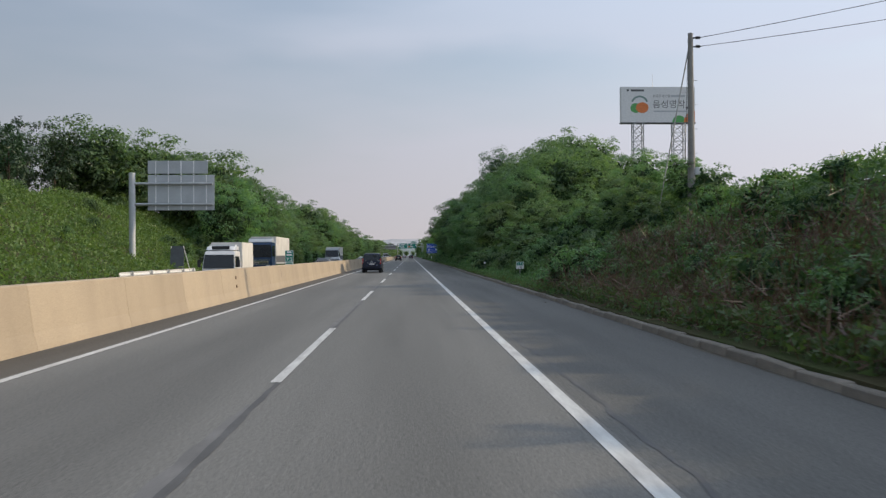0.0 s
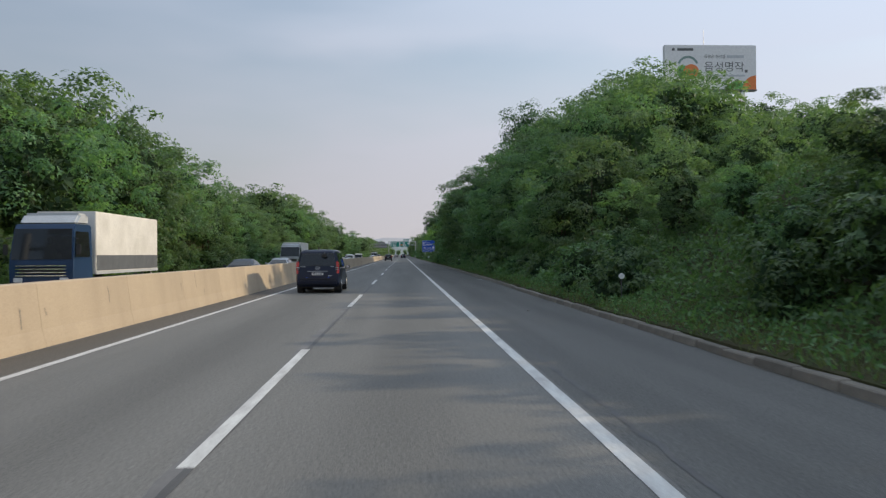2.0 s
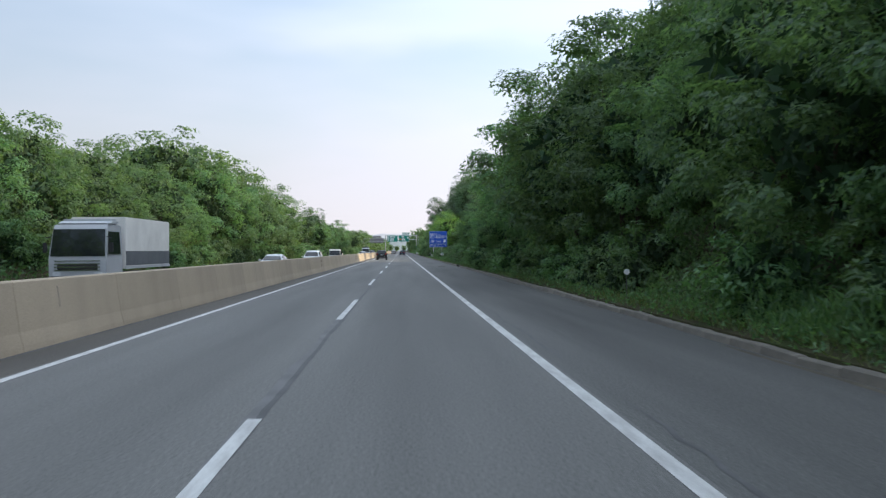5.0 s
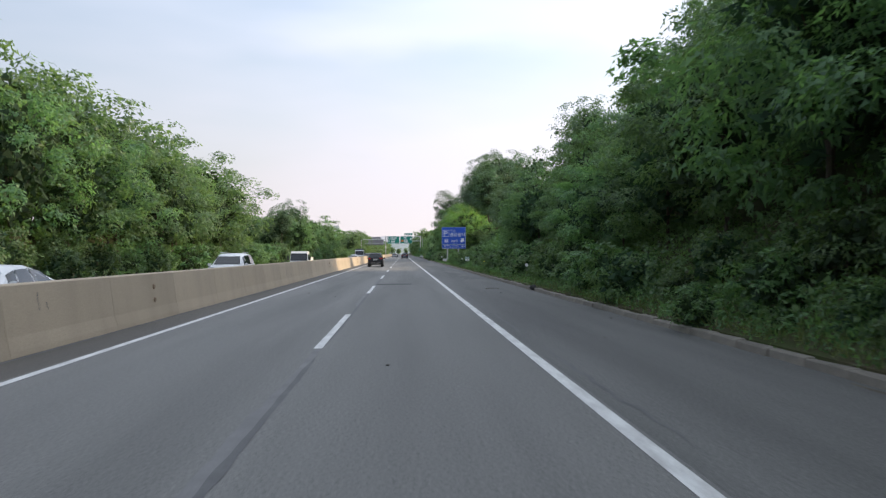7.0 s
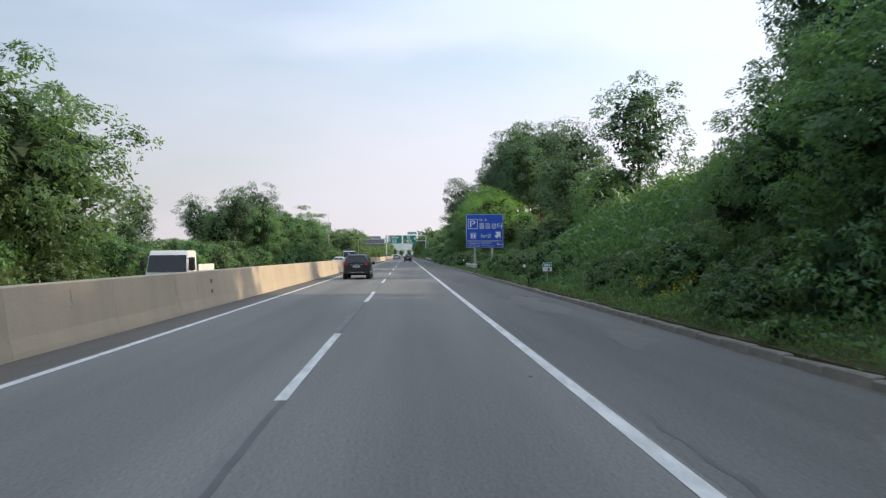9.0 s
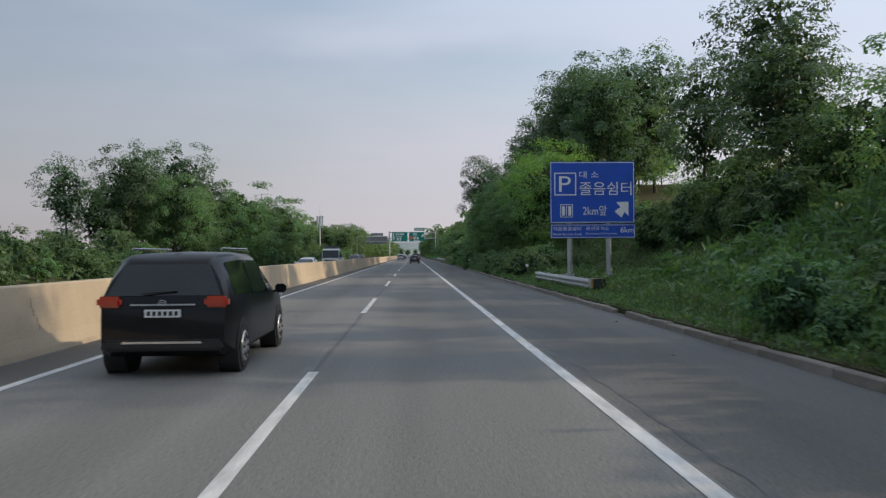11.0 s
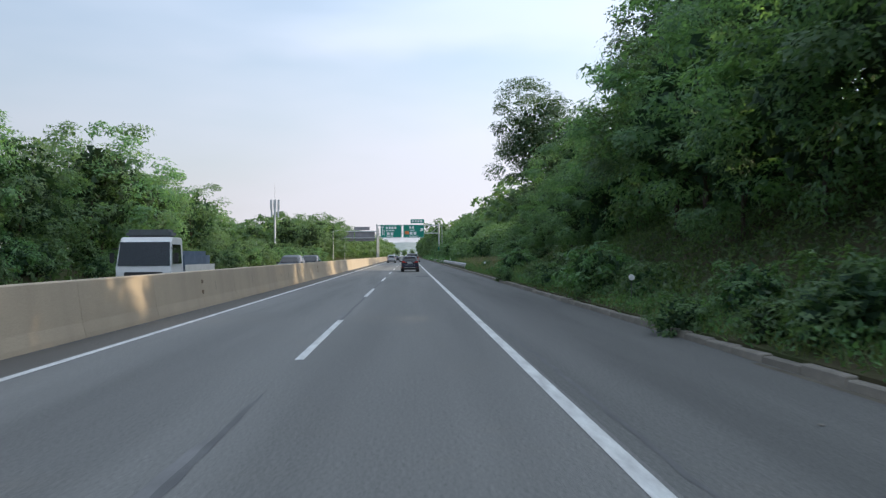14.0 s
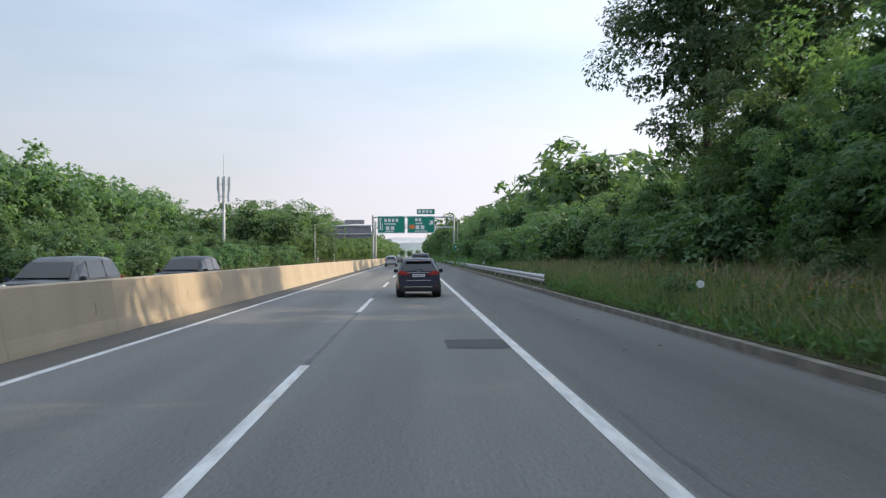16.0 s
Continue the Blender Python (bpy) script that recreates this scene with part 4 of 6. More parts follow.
def crash_rail(name, x, y0, y1, label, terminal=True, material=None):
    material = material or M_STEEL
    t = thing(name, (x, y0, 0), label, "guardrail")
    y, length = 0.0, y1 - y0
    while y < length - 0.1:
        step = min(4.0, length - y)
        b = part("beam", rail_beam(step + 0.02), material, t)
        b.location.y = y
        bm = bmesh.new()
        tube(bm, (0.12, y + step / 2, -0.3), (0.12, y + step / 2, 0.74), 0.065, None, 10)
        part("post", bm, M_STEEL, t)
        bm = bmesh.new()
        box(bm, 0.04, y + step / 2, 0.56, 0.10, 0.16, 0.14, 0.01)
        box(bm, 0.06, y + step / 2, 0.76, 0.16, 0.10, 0.05, 0.01)
        part("bracket", bm, M_STEEL, t)
        y += step
    if terminal:
        bm = bmesh.new()
        bmesh.ops.create_cone(bm, cap_ends=True, segments=14, radius1=0.16, radius2=0.16, depth=0.40, matrix=Matrix.Translation((0.08, -0.05, 0.56)))
        part("end_cap", bm, M_STEEL, t)
        for k in range(4):
            bm = bmesh.new()
            box(bm, 0.22, -0.55 + k * 0.12, 0.56, 0.46, 0.13, 0.40, 0.02)
            part("striped_buffer", bm, (M_BLACK, M_AMBER)[k % 2], t, "black and yellow striped buffer")
    return t


M_AMBER = mat("amber sheeting", (0.75, 0.42, 0.04), (0.6, 0.32, 0.03), rough=0.5, scale=3, fine=30, bump=0.05)
crash_rail("guardrail", 8.12, 277.4, 290.6, "short galvanised steel guardrail before the blue sign")
crash_rail("guardrail", 8.12, 406.0, 566.0, "long galvanised steel guardrail along the verge", terminal=False)
crash_rail("guardrail", -16.45, 52.0, 70.0, "white steel guardrail beyond the opposite road", terminal=False, material=M_WHITE)


M_TRIMGREY = mat("dull grey post", (0.12, 0.12, 0.12), (0.09, 0.09, 0.09), rough=0.8, scale=5, fine=40)
# kilometre plate, delineators
def km_plate(y, lines, label):
    t = thing("kilometre_plate", (7.98, y, 0.2), label, "road sign", "kilometre plates")
    panel_part("plate", -0.215, 0.215, 0.70, 1.10, M_WHITE, t, thick=0.012, bevel=0.004)
    panel_part("green_field", -0.19, 0.19, 0.895, 1.075, M_GREEN, t, y=-0.006, thick=0.004, bevel=0.0)
    if lines:
        text_part(lines[0], -0.15, 0.92, 0.13, M_WHITE, t, wide=0.30)
        text_part(lines[1], 0.0, 0.73, 0.13, M_BLACK, t, wide=0.12)
        bar_part("dot", -0.09, 0.73, 0.035, 0.035, M_BLACK, t)
    else:
        for bx in (-0.14, -0.04, 0.06):
            bar_part("bar", bx, 0.92, 0.07, 0.12, M_WHITE, t)
        bar_part("bar", 0.02, 0.73, 0.08, 0.12, M_BLACK, t)
    post_part("post", 0.0, -0.3, 1.05, 0.022, M_STEEL, t, y=0.04, sides=8)
    return t


km_plate(45.5, ("291", "0"), "green and white kilometre plate on a thin post")
km_plate(238.6, None, "small green and white plate on a thin post")
first = None
for y in (67.4, 134.0, 199.0, 246.0, 293.3, 340.0, 384.0, 440.0):
    if first is None:
        first = thing("delineator", (8.0, y, 0.2), "round white reflector on a thin post", "reflector", "delineators")
        post_part("post", 0.0, -0.3, 0.84, 0.012, M_TRIMGREY, first, y=0.03, sides=8)
        bm = bmesh.new()
        bmesh.ops.create_cone(bm, cap_ends=True, segments=18, radius1=0.085, radius2=0.085, depth=0.03, matrix=Matrix.Translation((0, 0, 0.84)) @ Matrix.Rotation(radians(90), 4, "X"))
        bmesh.ops.bevel(bm, geom=bm.edges[:], offset=0.006, segments=1, affect="EDGES")
        part("reflector", bm, M_WHITE, first)
    else:
        copy_thing(first, Matrix.Translation((8.0, y, 0.2)))

# plate on the median barrier
dist = thing("distance_plate", (-5.25, 47.8, 1.215), "narrow green distance plate on the barrier", "road sign")
panel_part("plate", -0.24, 0.24, -0.02, 0.82, M_WHITE, dist, thick=0.015, bevel=0.004)
panel_part("green_field", -0.22, 0.22, 0.16, 0.80, M_GREEN, dist, y=-0.006, thick=0.004, bevel=0.0)
text_part("73", -0.17, 0.20, 0.20, M_WHITE, dist, wide=0.34)
for z, w in ((0.66, 0.26), (0.50, 0.30)):
    bar_part("bar", -w / 2, z, w, 0.10, M_WHITE, dist)
bar_part("bar", -0.17, 0.03, 0.34, 0.08, M_GREEN, dist)
post_part("post", 0.0, -0.05, 0.8, 0.03, M_STEEL, dist, y=0.05, sides=8)

# the back of the big sign beyond the opposite road
back = thing("cantilever_sign", (-19.6, 63.6, 0.3), "back of a grey sign on a steel mast", "road sign")
post_part("mast", 0.0, -0.5, 7.9, 0.24, M_ALU, back, y=0.0, sides=20)
for z in (5.45, 7.05):
    bm = bmesh.new()
    tube(bm, (0, 0, z), (6.15, 0, z), 0.11, 0.10, 12)
    part("arm", bm, M_STEEL, back)
panel_part("panel", 1.15, 6.25, 5.0, 7.75, M_ALU, back, y=0.16, thick=0.04)
panel_part("top_panel", 1.15, 5.75, 7.85, 8.85, M_ALU, back, y=0.16, thick=0.04)
for k in range(5):
    bm = bmesh.new()
    box(bm, 1.75 + k * 0.97, 0.135, 6.38, 0.07, 0.05, 2.7)
    part("rib", bm, M_WHITE, back)
for k in range(4):
    bm = bmesh.new()
    box(bm, 1.75 + k * 0.97, 0.135, 8.25, 0.07, 0.05, 1.2)
    part("rib", bm, M_WHITE, back)

# grey panels on props beyond the opposite road
for y, x in ((67.0, -17.2), (103.0, -17.2)):
    prop = thing("roadside_panel", (x, y, 0.3), "grey panel with a diagonal prop", "panel", "roadside panels")
    bm = bmesh.new()
    box(bm, 0, 0, 1.15, 1.1, 0.08, 2.3, 0.015, Matrix.Rotation(radians(-8), 4, "X"))
    part("panel", bm, M_GREYPANEL, prop)
    bm = bmesh.new()
    tube(bm, (0.5, 0.2, 2.25), (0.8, 1.5, -0.2), 0.035, None, 8)
    part("prop", bm, M_WHITE, prop)
    bm = bmesh.new()
    tube(bm, (-0.5, 0.2, 2.25), (-0.8, 1.5, -0.2), 0.035, None, 8)
    part("prop", bm, M_WHITE, prop)

# the billboard on the hill
bill = thing("billboard", (60.2, 222.0, 38.0), "white farm-produce billboard on lattice towers", "billboard")
bm = bmesh.new()
box(bm, 10.35, 0.75, 4.95, 20.7, 1.5, 9.9, 0.06)
part("box", bm, M_WHITE, bill)
bm = bmesh.new()
box(bm, 10.35, 0.75, -0.12, 20.9, 1.7, 0.28)
part("walkway", bm, M_GREY, bill)
text_part("음성명작", 8.9, 4.0, 2.2, M_GREY, bill, y=-0.03, wide=9.0)
text_part("음성군 농산물", 8.9, 7.0, 0.75, M_GREY, bill, y=-0.03, wide=4.8)
bar_part("bar", 14.0, 7.05, 3.9, 0.6, M_ALU, bill, y=-0.03)
bar_part("bar", 9.1, 2.9, 9.0, 0.4, M_ALU, bill, y=-0.03)
bar_part("bar", 18.1, 3.8, 0.6, 0.6, M_GREY, bill, y=-0.03)
bar_part("bar", 1.6, 8.6, 0.6, 0.6, M_GREY, bill, y=-0.03)
bar_part("bar", 2.8, 8.6, 3.6, 0.55, M_GREY, bill, y=-0.03)


def disc_part(name, cx, cz, r, a0, a1, r_in, material, parent, y=-0.02, squash=1.0, n=28):
    """A flat disc, ring or part of one that faces back along the road."""
    bm = bmesh.new()
    outer, inner = [], []
    for i in range(n + 1):
        a = radians(a0 + (a1 - a0) * i / n)
        outer.append(bm.verts.new((cx + r * math.cos(a), y, cz + squash * r * math.sin(a))))
        inner.append(bm.verts.new((cx + r_in * math.cos(a), y, cz + squash * r_in * math.sin(a))))
    for i in range(n):
        bm.faces.new((outer[i], outer[i + 1], inner[i + 1], inner[i]))
    bmesh.ops.remove_doubles(bm, verts=bm.verts[:], dist=0.001)
    return part(name, bm, material, parent)


disc_part("emblem_ring", 5.2, 5.0, 2.45, 20, 160, 1.95, M_RING, bill)
disc_part("emblem_leaf", 4.1, 4.0, 1.5, 60, 300, 0.0, M_LGREEN, bill, squash=0.9)
disc_part("emblem_fruit", 5.9, 4.1, 1.75, 0, 360, 0.0, M_ORANGE, bill, y=-0.04, squash=0.85)
disc_part("corner_leaf", 16.2, 0.05, 1.9, 0, 180, 0.0, M_LGREEN, bill)
disc_part("corner_fruit", 20.65, 0.05, 3.1, 90, 180, 0.0, M_ORANGE, bill, y=-0.03)


def lattice(x0, x1, y0, y1, z0, z1, steps):
    bm = bmesh.new()
    cs = [(x0, y0), (x1, y0), (x1, y1), (x0, y1)]
    for x, y in cs:
        tube(bm, (x, y, z0), (x, y, z1), 0.14, None, 6)
    for k in range(steps):
        a, b = z0 + (z1 - z0) * k / steps, z0 + (z1 - z0) * (k + 1) / steps
        for i in range(4):
            p, q = cs[i], cs[(i + 1) % 4]
            tube(bm, (*p, a), (*q, b), 0.07, None, 4)
            tube(bm, (*p, b), (*q, a), 0.07, None, 4)
            tube(bm, (*p, b), (*q, b), 0.07, None, 4)
    return bm


part("tower", lattice(3.4, 6.2, -0.3, 1.8, -27, -0.2, 11), M_STEEL, bill, "grey steel lattice tower")
part("tower", lattice(14.6, 17.8, -0.3, 1.8, -27, -0.2, 11), M_STEEL, bill, "grey steel lattice tower")
bm = bmesh.new()
tube(bm, (9.0, 0.7, 9.8), (9.0, 0.7, 13.6), 0.07, 0.03, 6)
part("lightning_rod", bm, M_STEEL, bill)

# the utility pole and its wires
pole = thing("utility_pole", (14.6, 36.4, ground_height(14.6, 36.4)), "tall grey concrete utility pole with wires", "utility pole")
ptop = 11.7 - ground_height(14.5, 37.4)
bm = bmesh.new()
tube(bm, (0, 0, -1.0), (0, 0, ptop), 0.19, 0.11, 16)
part("pole", bm, M_POLE, pole)
for k in range(10):
    bm = bmesh.new()
    z = ptop - 1.6 - k * 0.55
    s = 1 if k % 2 else -1
    tube(bm, (0.1 * s, 0, z), (0.28 * s, 0, z), 0.012, None, 5)
    part("step_bolt", bm, M_STEEL, pole)
bm = bmesh.new()
box(bm, 0.22, -0.05, 1.6, 0.22, 0.2, 0.34, 0.02)
part("meter_box", bm, M_ALU, pole)


def wire(name, p, q, sag, r, material, parent):
    cu = bpy.data.curves.new(name, "CURVE")
    cu.dimensions, cu.bevel_depth, cu.bevel_resolution = "3D", r, 1
    sp = cu.splines.new("POLY")
    n = 24
    sp.points.add(n)
    for i in range(n + 1):
        t = i / n
        c = Vector(p).lerp(Vector(q), t)
        sp.points[i].co = (c.x, c.y, c.z - sag * 4 * t * (1 - t), 1)
    tmp = bpy.data.objects.new(name, cu)
    me = bpy.data.meshes.new_from_object(tmp)
    bpy.data.objects.remove(tmp)
    me.materials.clear()
    me.materials.append(material)
    ob = new(name, me)
    ob.parent = parent
    return ob


for z, far in ((-0.22, (30, -11, 5.1)), (-0.62, (30, -11, 3.0))):
    bm = bmesh.new()
    tube(bm, (0.05, 0, ptop + z), (0.42, -0.12, ptop + z), 0.035, None, 7)
    for q in range(3):
        bmesh.ops.create_cone(bm, cap_ends=True, segments=10, radius1=0.07, radius2=0.07, depth=0.03, matrix=Matrix.Translation((0.25 + q * 0.07, -0.08, ptop + z)) @ Matrix.Rotation(radians(90), 4, "Y"))
    part("insulator", bm, M_BLACK, pole)
    wire("wire", (0.42, -0.12, ptop + z), (far[0], far[1], ptop + far[2]), 0.5, 0.014, M_BLACK, pole)
wire("guy_wire", (-0.08, 0, ptop - 0.7), (-1.0, 1.6, 0.0), -0.05, 0.03, M_STEEL, pole)
wire("guy_wire", (-0.1, 0, ptop - 0.4), (-0.25, 0.1, 2.0), -0.06, 0.012, M_BLACK, pole)

# the sign gantry ahead
gantry = thing("sign_gantry", (0, 524.0, 0), "green motorway signs on a steel gantry", "road sign")
for x in (-6.3, 9.4):
    post_part("column", x, 0.0, 9.6, 0.2, M_STEEL, gantry, y=0.3)
for z in (7.2, 9.2):
    bm = bmesh.new()
    tube(bm, (-6.3, 0.3, z), (9.4, 0.3, z), 0.14, None, 10)
    part("beam", bm, M_STEEL, gantry)
bm = bmesh.new()
for k in range(8):
    x = -6.3 + k * 1.9625
    tube(bm, (x, 0.3, 7.2), (x + 1.9625, 0.3, 9.2), 0.06, None, 6)
part("bracing", bm, M_STEEL, gantry)
for x0, x1, rows in ((-5.4, -0.1, ((1.3, 8.3, 2.9, 0.62), (1.3, 7.75, 2.3, 0.3), (1.6, 6.75, 1.9, 0.7), (1.5, 6.35, 1.7, 0.26))), (0.35, 5.65, ((1.5, 8.4, 1.4, 0.6), (1.6, 7.85, 1.4, 0.3), (1.6, 6.85, 2.0, 0.75), (1.5, 6.35, 2.4, 0.26)))):
    panel_part("sign_panel", x0, x1, 6.1, 9.4, M_GREEN, gantry, y=0.0, thick=0.06)
    outline_part("border", x0 + 0.06, x1 - 0.06, 6.16, 9.34, 0.06, M_WHITE, gantry)
    for bx, bz, bw, bh in rows:
        n = max(2, int(bw / (bh * 1.15)))
        for k in range(n):
            bar_part("bar", x0 + bx + k * bw / n, bz, bw / n * 0.7, bh, M_WHITE, gantry)
for bx, bz, bw, bh in ((-5.0, 6.7, 0.25, 2.2), (-5.15, 8.6, 0.55, 0.4), (-4.55, 6.7, 0.12, 1.4)):
    bar_part("arrow", bx, bz, bw, bh, M_WHITE, gantry)
bar_part("route_shield", 0.75, 6.95, 1.0, 0.8, M_ORANGE, gantry)
bm = bmesh.new()
vv = [bm.verts.new((4.55 + a * 0.8, -0.012, 7.6 + b * 0.9)) for a, b in ((0.1, 1.0), (1.0, 1.0), (1.0, 0.1), (0.72, 0.36), (0.3, 0.0), (0.0, 0.3), (0.42, 0.66))]
bm.faces.new(vv)
part("arrow", bm, M_WHITE, gantry)
panel_part("top_panel", 2.2, 5.65, 9.75, 10.75, M_GREEN, gantry, thick=0.06)
for k in range(4):
    bar_part("bar", 2.5 + k * 0.72, 10.0, 0.5, 0.5, M_WHITE, gantry)

M_BACK = mat("weathered sign backs", (0.30, 0.28, 0.30), (0.24, 0.23, 0.25), rough=0.6, metal=0.3, scale=1, fine=20, bump=0.05)
opp = thing("opposite_gantry", (0, 541.0, 0), "grey backs of signs over the opposite road", "road sign")
for x in (-19.0, -6.6):
    post_part("column", x, 0.0, 9.2, 0.2, M_STEEL, opp, y=-0.3)
for z in (6.4, 8.2):
    bm = bmesh.new()
    tube(bm, (-19.0, -0.3, z), (-6.6, -0.3, z), 0.14, None, 10)
    part("beam", bm, M_STEEL, opp)
panel_part("sign_back", -17.8, -13.3, 5.6, 8.4, M_BACK, opp)
panel_part("sign_back", -13.0, -7.6, 5.6, 8.4, M_BACK, opp)
panel_part("sign_back", -13.2, -9.0, 8.55, 9.5, M_BACK, opp)
small = thing("exit_sign", (9.6, 512.0, 0.2), "small green exit sign beside the guardrail", "road sign")
panel_part("panel", -0.9, 0.9, 2.3, 3.4, M_GREEN, small)
for bz, bw in ((2.95, 1.2), (2.5, 0.9)):
    bar_part("bar", -bw / 2, bz, bw, 0.26, M_WHITE, small)
post_part("post", 0.0, -0.3, 3.3, 0.06, M_STEEL, small)

# the phone mast
mast = thing("phone_mast", (-24.9, 481.0, 0.3), "slim phone mast with clustered antennas", "mast")
post_part("mast", 0, -0.5, 12.4, 0.20, M_ALU, mast, y=0)
for ring, z in ((0.85, 11.6), (0.75, 9.9)):
    for k in range(6):
        a = k * math.pi / 3 + ring
        bm = bmesh.new()
        box(bm, ring * math.cos(a), ring * math.sin(a), z, 0.28, 0.28, 2.0 if z > 10 else 1.5, 0.04)
        part("antenna", bm, M_ALU, mast)
        bm = bmesh.new()
        tube(bm, (0, 0, z), (ring * math.cos(a), ring * math.sin(a), z), 0.04, None, 6)
        part("bracket", bm, M_STEEL, mast)
bm = bmesh.new()
tube(bm, (0, 0, 12.4), (0, 0, 15.8), 0.05, 0.02, 6)
part("lightning_rod", bm, M_STEEL, mast)
for x, y, h in ((-26.5, 470.0, 4.2), (-17.0, 520.0, 7.5), (-17.0, 556.0, 7.5), (10.4, 530.0, 9.0)):
    p = thing("lamp_post" if h > 5 else "short_pole", (x, y, 0.2), "slim grey steel post beside the road", "post")
    post_part("post", 0, -0.4, h, 0.09, M_STEEL, p, y=0, sides=10)
    if h > 5:
        bm = bmesh.new()
        s = 1 if x < 0 else -1
        tube(bm, (0, 0, h), (1.6 * s, 0, h + 0.25), 0.05, 0.04, 8)
        box(bm, 1.9 * s, 0, h + 0.27, 0.7, 0.22, 0.1, 0.03)
        part("lamp_arm", bm, M_STEEL, p)

# ---- marks on the road ----
def ribbon(name, x, w, y0, y1, material, label, wander=0.04, step=0.6, z=0.004, gaps=0.0, seed=0.0):
    """A ragged strip along the road."""
    vs, fs = [], []
    n = int((y1 - y0) / step)
    for i in range(n + 1):
        y = y0 + i * step
        c = x + wander * noise.noise(Vector((y * 0.35, seed, 0))) + wander * 0.7 * noise.noise(Vector((y * 1.7, seed, 4)))
        ww = w * (0.65 + 0.7 * abs(noise.noise(Vector((y * 0.9, seed, 9))))) * min(1.0, max(0.02, 5 * (noise.noise(Vector((y * 0.12, seed, 20))) - gaps + 1)))
        vs += [(c - ww / 2, y, z), (c + ww / 2, y, z)]
        if i and noise.noise(Vector((y * 0.12, seed, 20))) > gaps - 1:
            fs.append((2 * i - 2, 2 * i - 1, 2 * i + 1, 2 * i))
    return tagged(mesh_object(name, vs, fs, material), label, "road mark", kind="structure")


ribbon("lane_seam", 0.04, 0.11, -8, 560, M_SEAM, "dark bitumen seam beside the lane dashes", 0.025, 0.16, seed=1.0, gaps=0.55)
ribbon("lane_seam_worn", -0.04, 0.24, -8, 420, M_SEAM2, "worn dark seam between the dashes", 0.035, 0.16, z=0.003, seed=2.0, gaps=0.9)
ribbon("shoulder_seam", 3.97, 0.085, -8, 560, M_SEAM, "thin dark crack between lane and shoulder", 0.09, 0.15, z=0.006, seed=3.0, gaps=0.7)
ribbon("barrier_gutter", -4.87, 0.10, -8, 500, M_SEAM, "dirt along the foot of the barrier", 0.03, seed=4.0, gaps=0.7)
ribbon("dusty_strip", 5.9, 1.7, 204, 236, M_DUSTY, "pale dust swept along the shoulder", 0.5, z=0.0035, seed=8.0, gaps=0.9)
for ya, yb in ((-8, 60), (60, 150), (150, 240), (240, 330), (330, 460)):
    ribbon("kerb_gutter", (table(KERB_LINE, ya) + table(KERB_LINE, yb)) / 2 - 0.02, 0.16, ya, yb, M_DIRT, "leaf dirt along the foot of the kerb", 0.08, 0.5, z=0.005, seed=5.0 + ya, gaps=0.95)


def patch(x0, x1, y0, y1, label):
    vs = [(x0, y0, 0.005), (x1, y0, 0.005), (x1 + 0.02, y1, 0.005), (x0 - 0.02, y1, 0.005)]
    return tagged(mesh_object("asphalt_patch", vs, [(0, 1, 2, 3)], M_PATCH), label, "road mark", kind="structure")


patch(2.34, 3.5, 381.2, 382.8, "dark asphalt repair patch beside the edge line")
patch(0.05, 1.94, 200.1, 201.9, "dark asphalt repair patch across the lane")
for k in range(44):
    x, y = (rng.uniform(5.4, 7.4), rng.uniform(2, 400)) if k % 4 else (rng.uniform(-3.4, 3.2), rng.uniform(2, 400))
    bm = bmesh.new()
    r = rng.uniform(0.02, 0.05)
    bmesh.ops.create_icosphere(bm, subdivisions=1, radius=r)
    for v in bm.verts:
        v.co = Vector((v.co.x * rng.uniform(0.7, 1.6), v.co.y * rng.uniform(0.7, 1.6), v.co.z * 0.3 + r * 0.2))
    o = part("litter", bm, (M_KERB, M_SEAM, M_WOOD)[k % 3])
    o.location = (x, y, 0.006)
    tagged(o, ("pale scrap of litter on the asphalt", "dark stone chip on the asphalt", "brown bit of bark on the asphalt")[k % 3], "litter", "litter on the road")

for x, y, l, w in ((5.75, 82.3, 0.9, 0.10), (6.45, 82.1, 0.35, 0.05), (3.95, 75.6, 0.42, 0.02), (4.6, 75.5, 0.16, 0.03)):
    vs = [(x - l / 2, y - w / 2, 0.006), (x + l * 0.3, y - w * 0.4, 0.006), (x + l / 2, y - w * 0.9, 0.006), (x + l * 0.25, y + w / 2, 0.006), (x - l * 0.3, y + w * 0.45, 0.006)]
    tagged(mesh_object("scuff_mark", vs, [(0, 1, 2, 3, 4)], M_SCUFF), "pale scuff mark on the shoulder asphalt", "road mark", kind="structure")

# a fallen twig, a scrap of white paper and a dark bag by the broken kerb
twig = bmesh.new()
for p, q, r in (((0, 0, 0.012), (0.22, 0.05, 0.03), 0.012), ((0.22, 0.05, 0.03), (0.46, -0.02, 0.02), 0.009), ((0.46, -0.02, 0.02), (0.64, 0.03, 0.012), 0.006), ((0.22, 0.05, 0.03), (0.30, 0.18, 0.015), 0.006)):
    tube(twig, p, q, r, r * 0.8, 6)
twig = tagged(part("twig", twig, M_WOOD), "brown fallen twig on the shoulder asphalt", "twig")
twig.location = (5.35, 194.4, 0.004)
scrap = bmesh.new()
bmesh.ops.create_grid(scrap, x_segments=5, y_segments=3, size=0.5)
for v in scrap.verts:
    v.co = Vector((v.co.x * 0.26, v.co.y * 0.12, 0.016 + 0.014 * noise.noise(v.co * 3.0)))
bmesh.ops.solidify(scrap, geom=scrap.faces[:], thickness=0.003)
scrap = tagged(part("paper_scrap", scrap, M_WHITE), "crumpled white paper scrap beside the kerb", "litter")
scrap.location = (6.8, 97.8, 0.002)
bag = bmesh.new()
